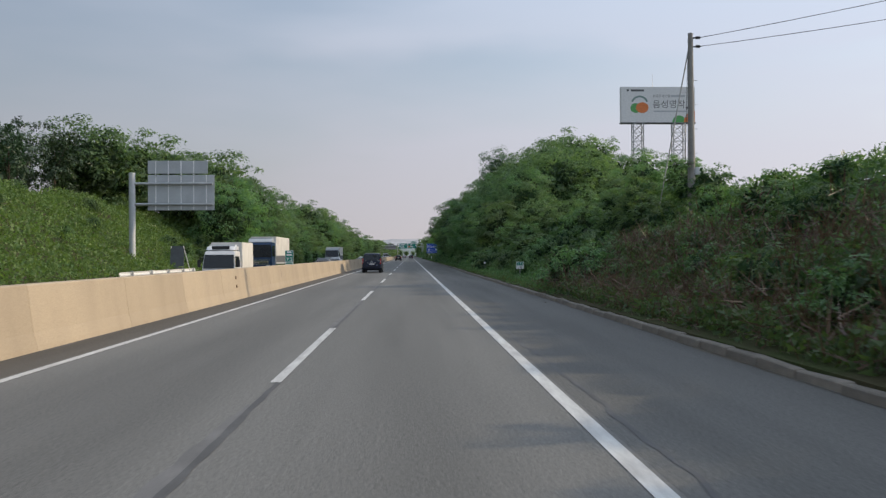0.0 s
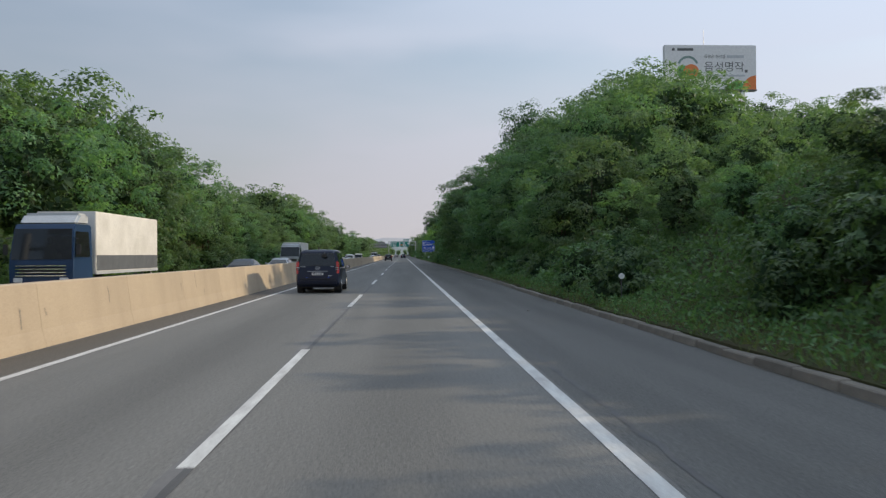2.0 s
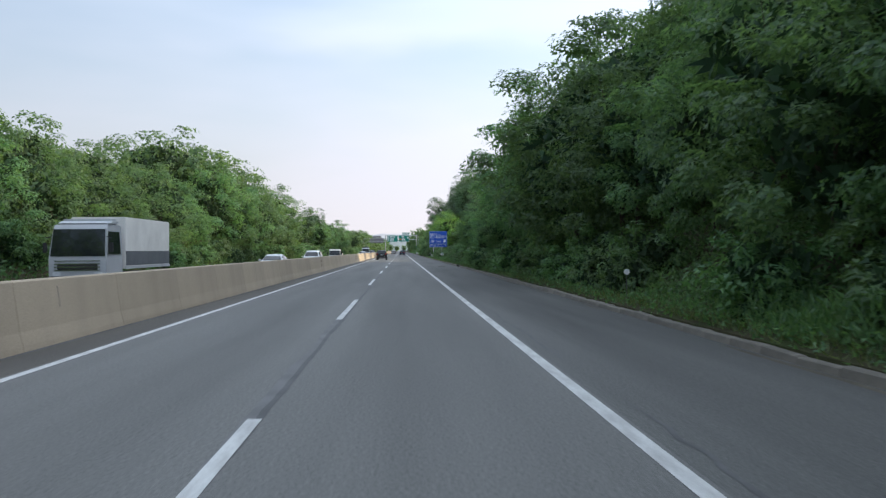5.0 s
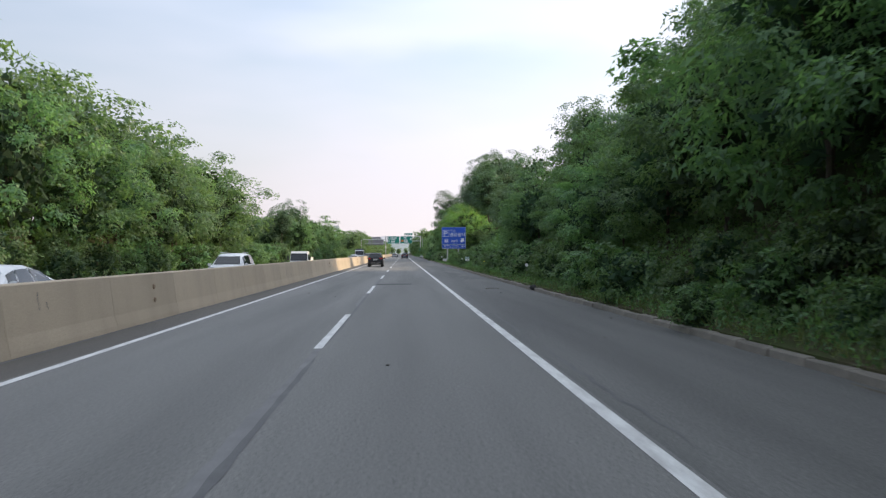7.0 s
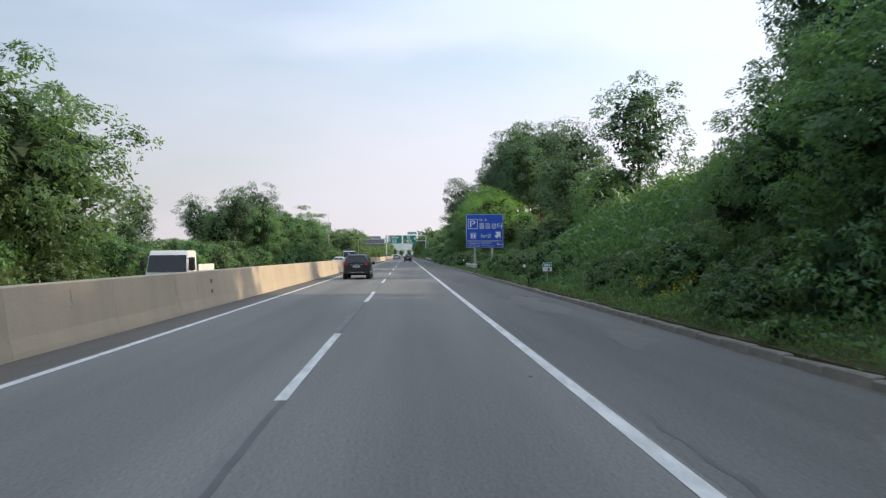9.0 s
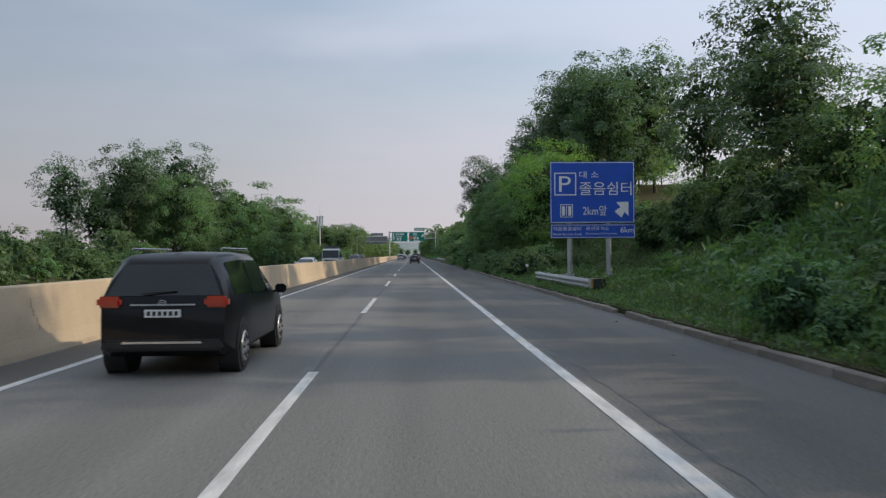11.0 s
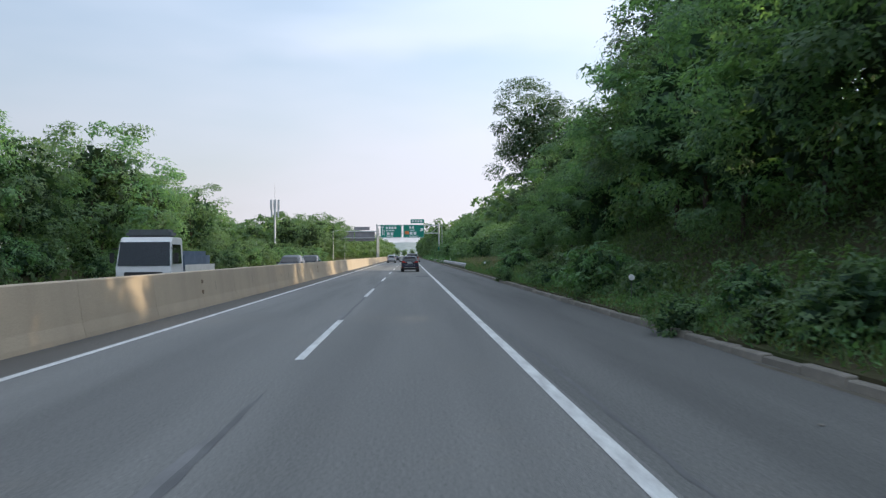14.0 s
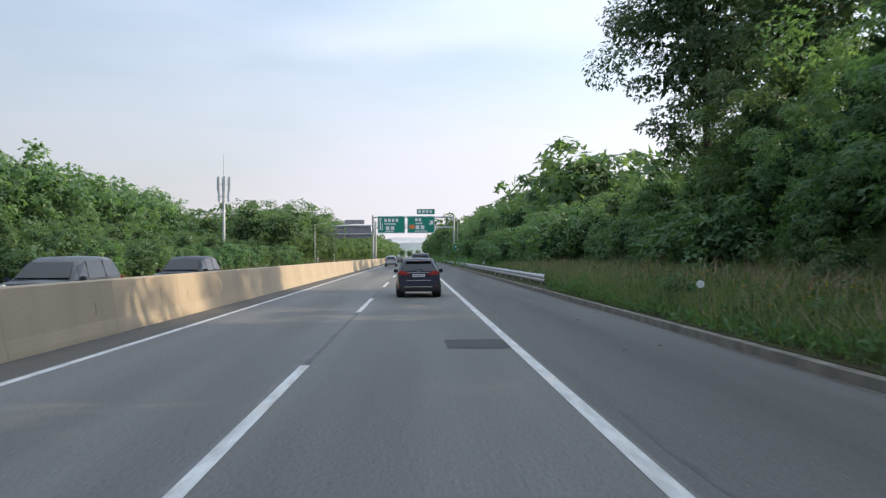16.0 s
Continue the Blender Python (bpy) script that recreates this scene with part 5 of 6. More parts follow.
bmesh.ops.create_icosphere(bag, subdivisions=2, radius=0.16)
for v in bag.verts:
    v.co = Vector((v.co.x * 1.1, v.co.y * 1.4, (v.co.z + 0.16) * 0.75)) * (1 + 0.22 * noise.noise(v.co * 9.0))
bag = tagged(part("litter_bag", bag, M_BLACK), "crumpled black bag in the kerb gap", "litter")
bag.location = (7.30, 192.5, 0.0)

# marks on the barrier: rusty vents and hairline cracks
for k in range(60):
    y = rng.uniform(20, 395)
    h = rng.uniform(0.15, 0.5)
    z = rng.uniform(0.35, 0.75)
    vs = []
    for i in range(5):
        zz = z + h * i / 4
        x = -5.0 - (zz - 0.34) * 0.135 + 0.004
        yy = y + 0.05 * noise.noise(Vector((y, i * 0.7, 0)))
        vs += [(x, yy - 0.014, zz), (x, yy + 0.014, zz)]
    o = mesh_object("crack", vs, [(2 * i, 2 * i + 1, 2 * i + 3, 2 * i + 2) for i in range(4)], M_SEAM, barrier)
for y in (32.3, 100.5, 178, 229.0, 258.9 + 14.5, 366 + 13, 345.0):
    for z in (0.52, 0.86):
        bm = bmesh.new()
        bmesh.ops.create_cone(bm, cap_ends=True, segments=12, radius1=0.075, radius2=0.06, depth=0.05, matrix=Matrix.Translation((-4.99 - (z - 0.34) * 0.135, y + (z - 0.5) * 0.2, z)) @ Matrix.Rotation(radians(90), 4, "Y"))
        part("drain_boss", bm, M_RUST, barrier, "rust-stained round boss")

# ---- kerb ----
kerb = thing("kerb", (0, 0, 0), "worn concrete kerb with leaning blocks and gaps", "kerb")
kerb["kind"] = "structure"
KERB_MESHES = []
for k in range(5):
    bm = bmesh.new()
    box(bm, 0, 0.595, 0.02, 0.20, 1.19, 0.27, 0.0)
    for v in bm.verts:
        if v.co.z > 0.1:
            v.co.z += rng.uniform(-0.025, 0.012)
            v.co.x += rng.uniform(-0.008, 0.008) + (0.03 if v.co.x < 0 else 0)
    bmesh.ops.bevel(bm, geom=bm.edges[:], offset=0.018, segments=1, affect="EDGES")
    o = part("kerb_block", bm, M_KERB, kerb)
    o.location = (table(KERB_LINE, 0) + 0.10, -6 + k * 1.2, 0)
    KERB_MESHES.append(o.data)
for k in range(5, 300):
    if k in (165, 229):
        continue
    o = new("kerb_block", KERB_MESHES[rng.randrange(5)])
    o.parent = kerb
    o.location = (rng.uniform(-0.015, 0.015) + table(KERB_LINE, -6 + k * 1.2) + 0.10, -6 + k * 1.2, rng.uniform(-0.02, 0.01))
    o.rotation_euler = (rng.uniform(-0.006, 0.006), rng.uniform(-0.02, 0.03), rng.uniform(-0.008, 0.008))
bm = bmesh.new()
for y0 in range(354, 900, 6):
    box(bm, table(KERB_LINE, y0) + 0.10, y0 + 2.99, 0.015, 0.20, 5.98, 0.28)
o = part("far_kerb", bm, M_KERB, kerb)
o["kind"] = "stuff"

# ---- vehicles ----
def paint(name, base, rough=0.35):
    return mat(name, base, tuple(c * 0.9 for c in base), rough=rough, scale=1.5, fine=80, bump=0.0, spread=0.01, coat=0.3, spec=0.15)


M_NAVY = paint("dark blue-grey car paint", (0.010, 0.016, 0.038))
M_BLACKCAR = paint("black car paint", (0.010, 0.010, 0.012))
M_WHITECAR = paint("white car paint", (0.72, 0.72, 0.72))
M_SILVER = paint("silver car paint", (0.42, 0.43, 0.45), 0.3)
M_GREYCAR = paint("slate car paint", (0.055, 0.062, 0.075))
M_BLUECAB = paint("dark blue cab paint", (0.02, 0.045, 0.10))
M_CARGO = mat("white cargo box", (0.72, 0.70, 0.66), (0.60, 0.58, 0.54), rough=0.5, scale=1.0, fine=20, bump=0.03)
M_GLASS = mat("dark tinted glass", (0.012, 0.014, 0.016), (0.016, 0.018, 0.02), rough=0.05, scale=2, fine=40, bump=0.0, spec=0.6)
M_TAIL = mat("red tail light", (0.45, 0.012, 0.010), (0.38, 0.010, 0.008), rough=0.15, scale=8, fine=60, bump=0.0, coat=0.8)
M_LAMP = mat("clear headlight", (0.62, 0.64, 0.66), (0.5, 0.52, 0.54), rough=0.1, scale=8, fine=60, bump=0.0, coat=0.8)
M_CHROME = mat("chrome strip", (0.75, 0.76, 0.78), (0.7, 0.7, 0.72), rough=0.15, metal=1.0, scale=3, fine=60, bump=0.0)
M_TRIM = mat("black plastic trim", (0.02, 0.02, 0.021), (0.028, 0.028, 0.029), rough=0.6, scale=6, fine=80, bump=0.1)
M_RIM = mat("alloy rim", (0.55, 0.55, 0.56), (0.45, 0.45, 0.46), rough=0.35, metal=0.8, scale=6, fine=60, bump=0.0)
M_TARP = mat("blue-grey tarpaulin", (0.12, 0.16, 0.22), (0.08, 0.11, 0.16), rough=0.8, scale=1.5, fine=12, bump=0.6)

# rows: y at sill, belt, roof; z of sill, belt, roof; half widths at sill, belt, roof; from tail to nose
HATCHBACK_ROWS = [(0.0, 0.05, 0.42, 0.34, 1.02, 1.47, 0.80, 0.78, 0.52), (0.22, 0.28, 0.62, 0.24, 1.02, 1.56, 0.87, 0.86, 0.60), (1.3, 1.3, 1.35, 0.20, 1.00, 1.60, 0.885, 0.875, 0.63), (2.4, 2.4, 2.2, 0.20, 0.98, 1.57, 0.885, 0.87, 0.62), (3.1, 3.05, 2.6, 0.20, 0.98, 1.42, 0.88, 0.86, 0.60), (3.3, 3.25, 3.2, 0.22, 0.97, 1.0, 0.87, 0.84, 0.72), (3.95, 3.95, 3.9, 0.24, 0.86, 0.88, 0.84, 0.78, 0.66), (4.17, 4.14, 4.10, 0.32, 0.70, 0.73, 0.72, 0.68, 0.60)]
VAN_ROWS = [(0.0, 0.04, 0.20, 0.42, 1.12, 1.82, 0.88, 0.90, 0.70), (0.18, 0.2, 0.36, 0.30, 1.12, 1.90, 0.95, 0.95, 0.76), (1.6, 1.6, 1.6, 0.26, 1.10, 1.93, 0.96, 0.955, 0.78), (3.2, 3.2, 3.0, 0.26, 1.08, 1.91, 0.96, 0.95, 0.77), (4.05, 4.0, 3.45, 0.26, 1.05, 1.76, 0.955, 0.94, 0.74), (4.35, 4.3, 4.25, 0.28, 1.06, 1.10, 0.95, 0.92, 0.80), (4.9, 4.9, 4.85, 0.30, 0.95, 0.98, 0.90, 0.86, 0.74), (5.13, 5.08, 5.02, 0.36, 0.72, 0.76, 0.80, 0.76, 0.68)]
SUV_ROWS = [(0.0, 0.05, 0.30, 0.40, 1.08, 1.62, 0.84, 0.86, 0.62), (0.22, 0.26, 0.50, 0.28, 1.08, 1.71, 0.93, 0.93, 0.69), (1.5, 1.5, 1.5, 0.25, 1.06, 1.75, 0.95, 0.94, 0.72), (2.9, 2.9, 2.7, 0.25, 1.04, 1.72, 0.95, 0.94, 0.71), (3.65, 3.6, 3.15, 0.25, 1.04, 1.56, 0.945, 0.93, 0.68), (3.9, 3.85, 3.8, 0.27, 1.05, 1.08, 0.94, 0.90, 0.80), (4.6, 4.6, 4.55, 0.29, 0.98, 1.0, 0.90, 0.86, 0.76), (4.85, 4.82, 4.78, 0.36, 0.74, 0.78, 0.78, 0.76, 0.68)]
SEDAN_ROWS = [(0.0, 0.03, 0.10, 0.36, 0.94, 1.02, 0.80, 0.80, 0.68), (0.5, 0.5, 0.62, 0.24, 0.98, 1.05, 0.90, 0.88, 0.76), (0.75, 0.75, 1.25, 0.22, 0.98, 1.36, 0.91, 0.89, 0.60), (1.9, 1.9, 1.9, 0.20, 0.97, 1.46, 0.92, 0.90, 0.63), (2.8, 2.8, 2.6, 0.20, 0.96, 1.43, 0.92, 0.90, 0.62), (3.4, 3.35, 2.95, 0.20, 0.96, 1.30, 0.915, 0.89, 0.60), (3.7, 3.65, 3.6, 0.22, 0.95, 0.98, 0.91, 0.87, 0.76), (4.55, 4.55, 4.5, 0.24, 0.84, 0.86, 0.88, 0.82, 0.70), (4.85, 4.82, 4.78, 0.34, 0.66, 0.70, 0.76, 0.72, 0.64)]
SHAPES = {"hatchback": HATCHBACK_ROWS, "van": VAN_ROWS, "suv": SUV_ROWS, "sedan": SEDAN_ROWS}


def section(r):
    yl, yb, yt, zl, zb, zt, wl, wb, wt = r
    mid = (zl + zb) / 2
    pts = [(0, yl, zl), (wl * 0.86, yl, zl), (wl, yl, zl + 0.10), (wl + 0.012, (yl + yb) / 2, mid), (wb, yb, zb)]
    pts += [(wb + (wt - wb) * 0.5 + 0.012, yb + (yt - yb) * 0.5, zb + (zt - zb) * 0.5), (wt, yb + (yt - yb) * 0.9, zt - 0.06), (wt * 0.86, yt, zt), (0, yt + 0.02, zt + 0.02)]
    return pts


def solid_quad(corners, thick=0.015):
    """A thin solid plate on four corners."""
    c = [Vector(p) for p in corners]
    n = (c[1] - c[0]).cross(c[3] - c[0]).normalized() * thick
    bm = bmesh.new()
    a = [bm.verts.new(p) for p in c]
    b = [bm.verts.new(p - n) for p in c]
    bm.faces.new(a)
    bm.faces.new(list(reversed(b)))
    for i in range(4):
        bm.faces.new((a[i], b[i], b[(i + 1) % 4], a[(i + 1) % 4]))
    return bm


def wheel(parent, x, y, r, w=0.22, name="wheel"):
    s = 1 if x > 0 else -1
    bm = bmesh.new()
    m = Matrix.Translation((x - s * w / 2, y, r)) @ Matrix.Rotation(radians(90), 4, "Y")
    bmesh.ops.create_cone(bm, cap_ends=True, segments=24, radius1=r, radius2=r, depth=w, matrix=m)
    bmesh.ops.bevel(bm, geom=[e for e in bm.edges if e.calc_face_angle(0) > 0.8], offset=0.035, segments=2, affect="EDGES")
    tyre = part(name, bm, M_BLACK, parent)
    bm = bmesh.new()
    bmesh.ops.create_cone(bm, cap_ends=True, segments=20, radius1=r * 0.68, radius2=r * 0.6, depth=0.03, matrix=Matrix.Translation((x - s * 0.002, y, r)) @ Matrix.Rotation(radians(90), 4, "Y"))
    part("rim", bm, M_RIM, tyre)
    bm = bmesh.new()
    for k in range(8):
        a = k * math.pi / 4
        tube(bm, (x + s * 0.012, y + 0.3 * r * math.cos(a), r + 0.3 * r * math.sin(a)), (x + s * 0.012, y + 0.5 * r * math.cos(a), r + 0.5 * r * math.sin(a)), r * 0.05, None, 8)
    part("rim_hole", bm, M_TRIM, tyre)


def loop_strip(points, w, parent, material, name):
    """A thin raised line through points."""
    bm = bmesh.new()
    for p, q in zip(points, points[1:]):
        tube(bm, p, q, w, None, 5)
    return part(name, bm, material, parent)


def van_details(t, body_mat):
    """What a van's tail and flanks show close to: mirror, seams, handles, lamps' lenses, badges and sensors."""
    def tail(x, z):  # a place on the tailgate's skin
        k = max(0.0, (z - 1.12) / 0.70)
        return (x, 0.02 + 0.16 * k if z > 1.12 else 0.02 + 0.03 * (z - 0.45), z)

    bm = bmesh.new()
    box(bm, 0.30, 0.03, 1.66, 0.24, 0.10, 0.15, 0.035)
    tube(bm, (0.30, 0.20, 1.82), (0.30, 0.04, 1.72), 0.022, None, 8)
    part("rear_mirror", bm, M_TRIM, t, "black tailgate mirror")
    loop_strip([tail(-0.80, 0.66), tail(-0.82, 1.12), tail(-0.69, 1.74), tail(0.69, 1.74), tail(0.82, 1.12), tail(0.80, 0.66), tail(-0.80, 0.66)], 0.006, t, M_SEAM, "tailgate_seam")
    bm = bmesh.new()
    box(bm, 0, 0.03, 0.53, 1.78, 0.22, 0.24, 0.09)
    part("bumper_skin", bm, body_mat, t)
    bm = bmesh.new()
    box(bm, 0, 0.02, 0.648, 1.56, 0.20, 0.012, 0.004)
    part("step_pad", bm, M_TRIM, t)
    for s in (-1, 1):
        bm = bmesh.new()
        box(bm, s * 0.852, 0.004, 1.14, 0.13, 0.02, 0.05, 0.01)
        box(bm, s * 0.852, 0.004, 1.05, 0.13, 0.02, 0.035, 0.01)
        part("lamp_lens", bm, M_LAMP, t, "clear lens in the tail light")
        bm = bmesh.new()
        box(bm, s * 0.48, 0.0, 0.70, 0.07, 0.02, 0.035, 0.006)
        part("sensor", bm, M_BLUE, t, "small blue sticker")
        side = lambda y, z: (s * (0.958 + 0.014 - max(0.0, z - 1.1) * 0.215), y, z)
        loop_strip([side(1.62, 0.34), side(1.62, 1.80)], 0.006, t, M_SEAM, "door_seam")
        loop_strip([side(2.95, 0.34), side(2.95, 1.80)], 0.006, t, M_SEAM, "door_seam")
        loop_strip([side(0.35, 1.11), side(1.6, 1.11), side(3.9, 1.07)], 0.009, t, M_CHROME, "belt_strip")
        loop_strip([side(0.5, 0.96), side(1.62, 0.96)], 0.007, t, M_SEAM, "slide_rail")
        loop_strip([side(1.5, 0.33), side(3.9, 0.33)], 0.018, t, M_TRIM, "sill_trim")
        for y in (2.80, 3.10):
            bm = bmesh.new()
            box(bm, s * 0.975, y, 0.98, 0.03, 0.16, 0.05, 0.012)
            part("door_handle", bm, M_TRIM, t)
        bm = bmesh.new()
        box(bm, s * 0.968, 3.9, 0.90, 0.02, 0.09, 0.04, 0.008)
        part("side_repeater", bm, M_AMBER, t)
    for x, z, w in ((-0.60, 1.185, 0.24), (0.66, 1.19, 0.12), (0.60, 0.78, 0.22)):
        bm = bmesh.new()
        for k in range(max(3, int(w / 0.045))):
            box(bm, x - w / 2 + k * 0.045, tail(0, z)[1] - 0.03, z, 0.03, 0.01, 0.035)
        part("badge_bar", bm, M_ALU, t, "small chrome badge")
    bm = bmesh.new()
    bmesh.ops.create_cone(bm, cap_ends=True, segments=12, radius1=0.03, radius2=0.01, depth=0.16, matrix=Matrix.Translation((0.0, 0.45, 1.99)) @ Matrix.Diagonal((0.6, 2.0, 1, 1)))
    part("fin", bm, M_TRIM, t)
    bm = bmesh.new()
    box(bm, 0.0, 2.2, 0.30, 1.5, 3.6, 0.12)
    part("underbody", bm, M_TRIM, t)


def hatch_details(t, body_mat):
    """The small car's spoiler, lamp wings, black lower bumper and bright strips."""
    # The spoiler's silver colour imitates sky reflected on the roof edge.
    bm = bmesh.new()
    box(bm, 0, 0.42, 1.50, 1.06, 0.26, 0.04, 0.018)
    part("spoiler", bm, M_SILVER, t, "roof spoiler with sky reflection painted pale")
    bm = bmesh.new()
    box(bm, 0, 0.30, 1.475, 0.26, 0.02, 0.02, 0.005)
    part("brake_light", bm, M_TAIL, t)
    for s in (-1, 1):
        bm = bmesh.new()
        box(bm, s * 0.50, 0.015, 0.95, 0.30, 0.05, 0.07, 0.02)
        part("lamp_wing", bm, M_TAIL, t, "red lamp running onto the tailgate")
        bm = bmesh.new()
        box(bm, s * 0.74, 0.02, 0.47, 0.14, 0.06, 0.05, 0.012)
        part("reflector", bm, M_TAIL, t)
    bm = bmesh.new()
    box(bm, 0, 0.01, 0.70, 1.0, 0.03, 0.025, 0.008)
    part("bright_strip", bm, M_ALU, t, "bright strip across the tailgate")
    bm = bmesh.new()
    box(bm, 0, 0.03, 0.33, 1.56, 0.14, 0.16, 0.05)
    part("lower_bumper", bm, M_TRIM, t)
    loop_strip([(-0.74, 0.03, 0.62), (-0.76, 0.05, 1.0), (-0.52, 0.36, 1.46), (0.52, 0.36, 1.46), (0.76, 0.05, 1.0), (0.74, 0.03, 0.62)], 0.006, t, M_SEAM, "tailgate_seam")


def car(name, shape, body_mat, label, category, group, x, y, turn=False, roof_rail=False):
    """A car with its tail at y, driving along the road (or against it, nose first at y)."""
    rows = SHAPES[shape]
    length = rows[-1][0]
    t = new(name)
    tagged(t, label, category, group)
    t.matrix_basis = Matrix.Translation((x, y, 0.0)) if not turn else Matrix.Translation((x, y + length, 0)) @ Matrix.Rotation(math.pi, 4, "Z")
    bm = bmesh.new()
    rings = []
    for r in rows:
        half = section(r)
        ring = [bm.verts.new(p) for p in half] + [bm.verts.new((-p[0], p[1], p[2])) for p in reversed(half[1:-1])]
        rings.append(ring)
    n = len(rings[0])
    for a, b in zip(rings, rings[1:]):
        for i in range(n):
            bm.faces.new((a[i], a[(i + 1) % n], b[(i + 1) % n], b[i]))
    for ring in (rings[0], rings[-1]):
        h = len(section(rows[0]))
        for i in range(h - 1):
            p, q = ring[i], ring[i + 1]
            p2, q2 = ring[(n - i) % n], ring[(n - i - 1) % n]
            vs = []
            for v in (p, q, q2, p2):
                if v not in vs:
                    vs.append(v)
            if len(vs) > 2:
                bm.faces.new(vs)
    # wheel openings are closed by dark arches
    body = part("body", bm, body_mat, t, smooth=True)
    body.data.set_sharp_from_angle(angle=radians(32))
    r0, r1 = rows[0], rows[1]
    # rear window, side windows, windscreen
    if shape == "sedan":
        a, b = rows[1], rows[2]
        rw = [(-a[8] * 0.86, 0.66, 1.07), (a[8] * 0.86, 0.66, 1.07), (b[8] * 0.9, 1.22, 1.36), (-b[8] * 0.9, 1.22, 1.36)]
    else:
        yb, yt = r0[1], r0[2]
        def at(k, w):
            z = r0[4] + (r0[5] - r0[4]) * k
            return (w * (r0[7] + (r0[8] - r0[7]) * k), yb + (yt - yb) * k - 0.016, z)
        rw = [at(0.12, -0.95), at(0.12, 0.95), at(0.93, 0.93), at(0.93, -0.93)]
    part("rear_window", solid_quad(rw), M_GLASS, t)
    base = 2 if shape == "sedan" else 1
    for s in (-1, 1):
        for a, b in zip(rows[base:-3], rows[base + 1:-2]):
            if b is rows[-3]:
                continue
            def side(r, k):
                w = r[7] + (r[8] - r[7]) * k + 0.012 + 0.02 * math.sin(math.pi * k)
                return Vector((s * w, r[1] + (r[2] - r[1]) * k, r[4] + (r[5] - r[4]) * k))
            lo_a, hi_a, lo_b, hi_b = side(a, 0.08), side(a, 0.84), side(b, 0.08), side(b, 0.84)
            p = [lo_a.lerp(lo_b, 0.06), lo_a.lerp(lo_b, 0.96), hi_a.lerp(hi_b, 0.96), hi_a.lerp(hi_b, 0.06)]
            part("side_window", solid_quad(p if s > 0 else list(reversed(p))), M_GLASS, t)
    a, b = rows[-4], rows[-3]
    ws = [(b[8] * 0.95, b[2] - 0.02, b[5] + 0.03), (-b[8] * 0.95, b[2] - 0.02, b[5] + 0.03), (-a[8] * 0.92, a[2] + 0.03, a[5] - 0.02), (a[8] * 0.92, a[2] + 0.03, a[5] - 0.02)]
    part("windscreen", solid_quad([Vector(p) + Vector((0, 0.035, 0.04)) for p in ws], 0.05), M_GLASS, t)
    wr = 0.335 if shape in ("hatchback", "sedan") else 0.36
    for s in (-1, 1):
        for wy in (0.78 if shape != "van" else 1.0, length - 0.88):
            bm = bmesh.new()
            bmesh.ops.create_cone(bm, cap_ends=True, segments=24, radius1=wr + 0.06, radius2=wr + 0.06, depth=0.30, matrix=Matrix.Translation((s * (rows[2][6] - 0.14), wy, wr)) @ Matrix.Rotation(radians(90), 4, "Y"))
            part("wheel_arch", bm, M_TRIM, t)
            wheel(t, s * (rows[2][6] + 0.025), wy, wr)
        # lights
        bm = bmesh.new()
        zb = r0[4]
        if shape == "van":
            box(bm, s * (r0[7] - 0.04), 0.08, 1.13, 0.16, 0.16, 0.58, 0.04)
            for v in bm.verts:
                up = (v.co.z - 0.84) / 0.58
                v.co.y += 0.05 * max(0.0, up - 0.5)
                if s * v.co.x < r0[7] - 0.05:
                    v.co.x += s * 0.045 * abs(up - 0.45)
        elif shape == "sedan":
            box(bm, s * 0.62, 0.04, 0.86, 0.36, 0.12, 0.14, 0.03)
        else:
            box(bm, s * (r0[7] - 0.12), 0.05, zb - 0.02, 0.34, 0.14, 0.16, 0.04)
        part("tail_light", bm, M_TAIL, t, "red tail light")
        bm = bmesh.new()
        f = rows[-2]
        box(bm, s * (f[7] - 0.14), length - 0.14, f[4] - 0.06, 0.32, 0.2, 0.14, 0.03)
        part("headlight", bm, M_LAMP, t)
        bm = bmesh.new()
        m5 = rows[-4]
        box(bm, s * (m5[7] + 0.13), m5[1] - 0.02, m5[4] + 0.06, 0.20, 0.10, 0.16, 0.03)
        tube(bm, (s * (m5[7] - 0.02), m5[1], m5[4] + 0.0), (s * (m5[7] + 0.1), m5[1], m5[4] + 0.04), 0.025, None, 6)
        mirror = part("door_mirror", bm, body_mat, t)
        bm = bmesh.new()
        box(bm, s * (m5[7] + 0.13), m5[1] - 0.078, m5[4] + 0.06, 0.16, 0.012, 0.12, 0.004)
        part("mirror_glass", bm, M_CHROME if shape == "van" else M_GLASS, mirror)
    bm = bmesh.new()
    box(bm, 0, 0.03, r0[3] + 0.06, 2 * r0[6] * 0.98, 0.16, 0.16, 0.04)
    part("rear_bumper", bm, body_mat if shape == "van" else M_TRIM, t)
    bm = bmesh.new()
    box(bm, 0, length - 0.06, 0.42, 1.3, 0.14, 0.18, 0.03)
    part("grille", bm, M_TRIM, t)
    bm = bmesh.new()
    pz = 0.86 if shape == "van" else (0.90 if shape != "sedan" else 0.72)
    box(bm, 0, -0.004, pz, 0.50, 0.02, 0.11, 0.004)
    plate = part("rear_plate", bm, M_WHITE, t, "white plate with dark bars")
    for k in range(6):
        bm = bmesh.new()
        box(bm, -0.19 + k * 0.076, -0.016, pz, 0.045, 0.004, 0.06)
        part("bar", bm, M_TRIM, plate)
    bm = bmesh.new()
    box(bm, 0, length + 0.0, 0.52, 0.50, 0.02, 0.11, 0.004)
    part("front_plate", bm, M_WHITE, t, "white plate")
    bm = bmesh.new()
    box(bm, 0, 0.0, (pz + 0.12), 0.9, 0.03, 0.022, 0.006)
    part("chrome_strip", bm, M_ALU, t)
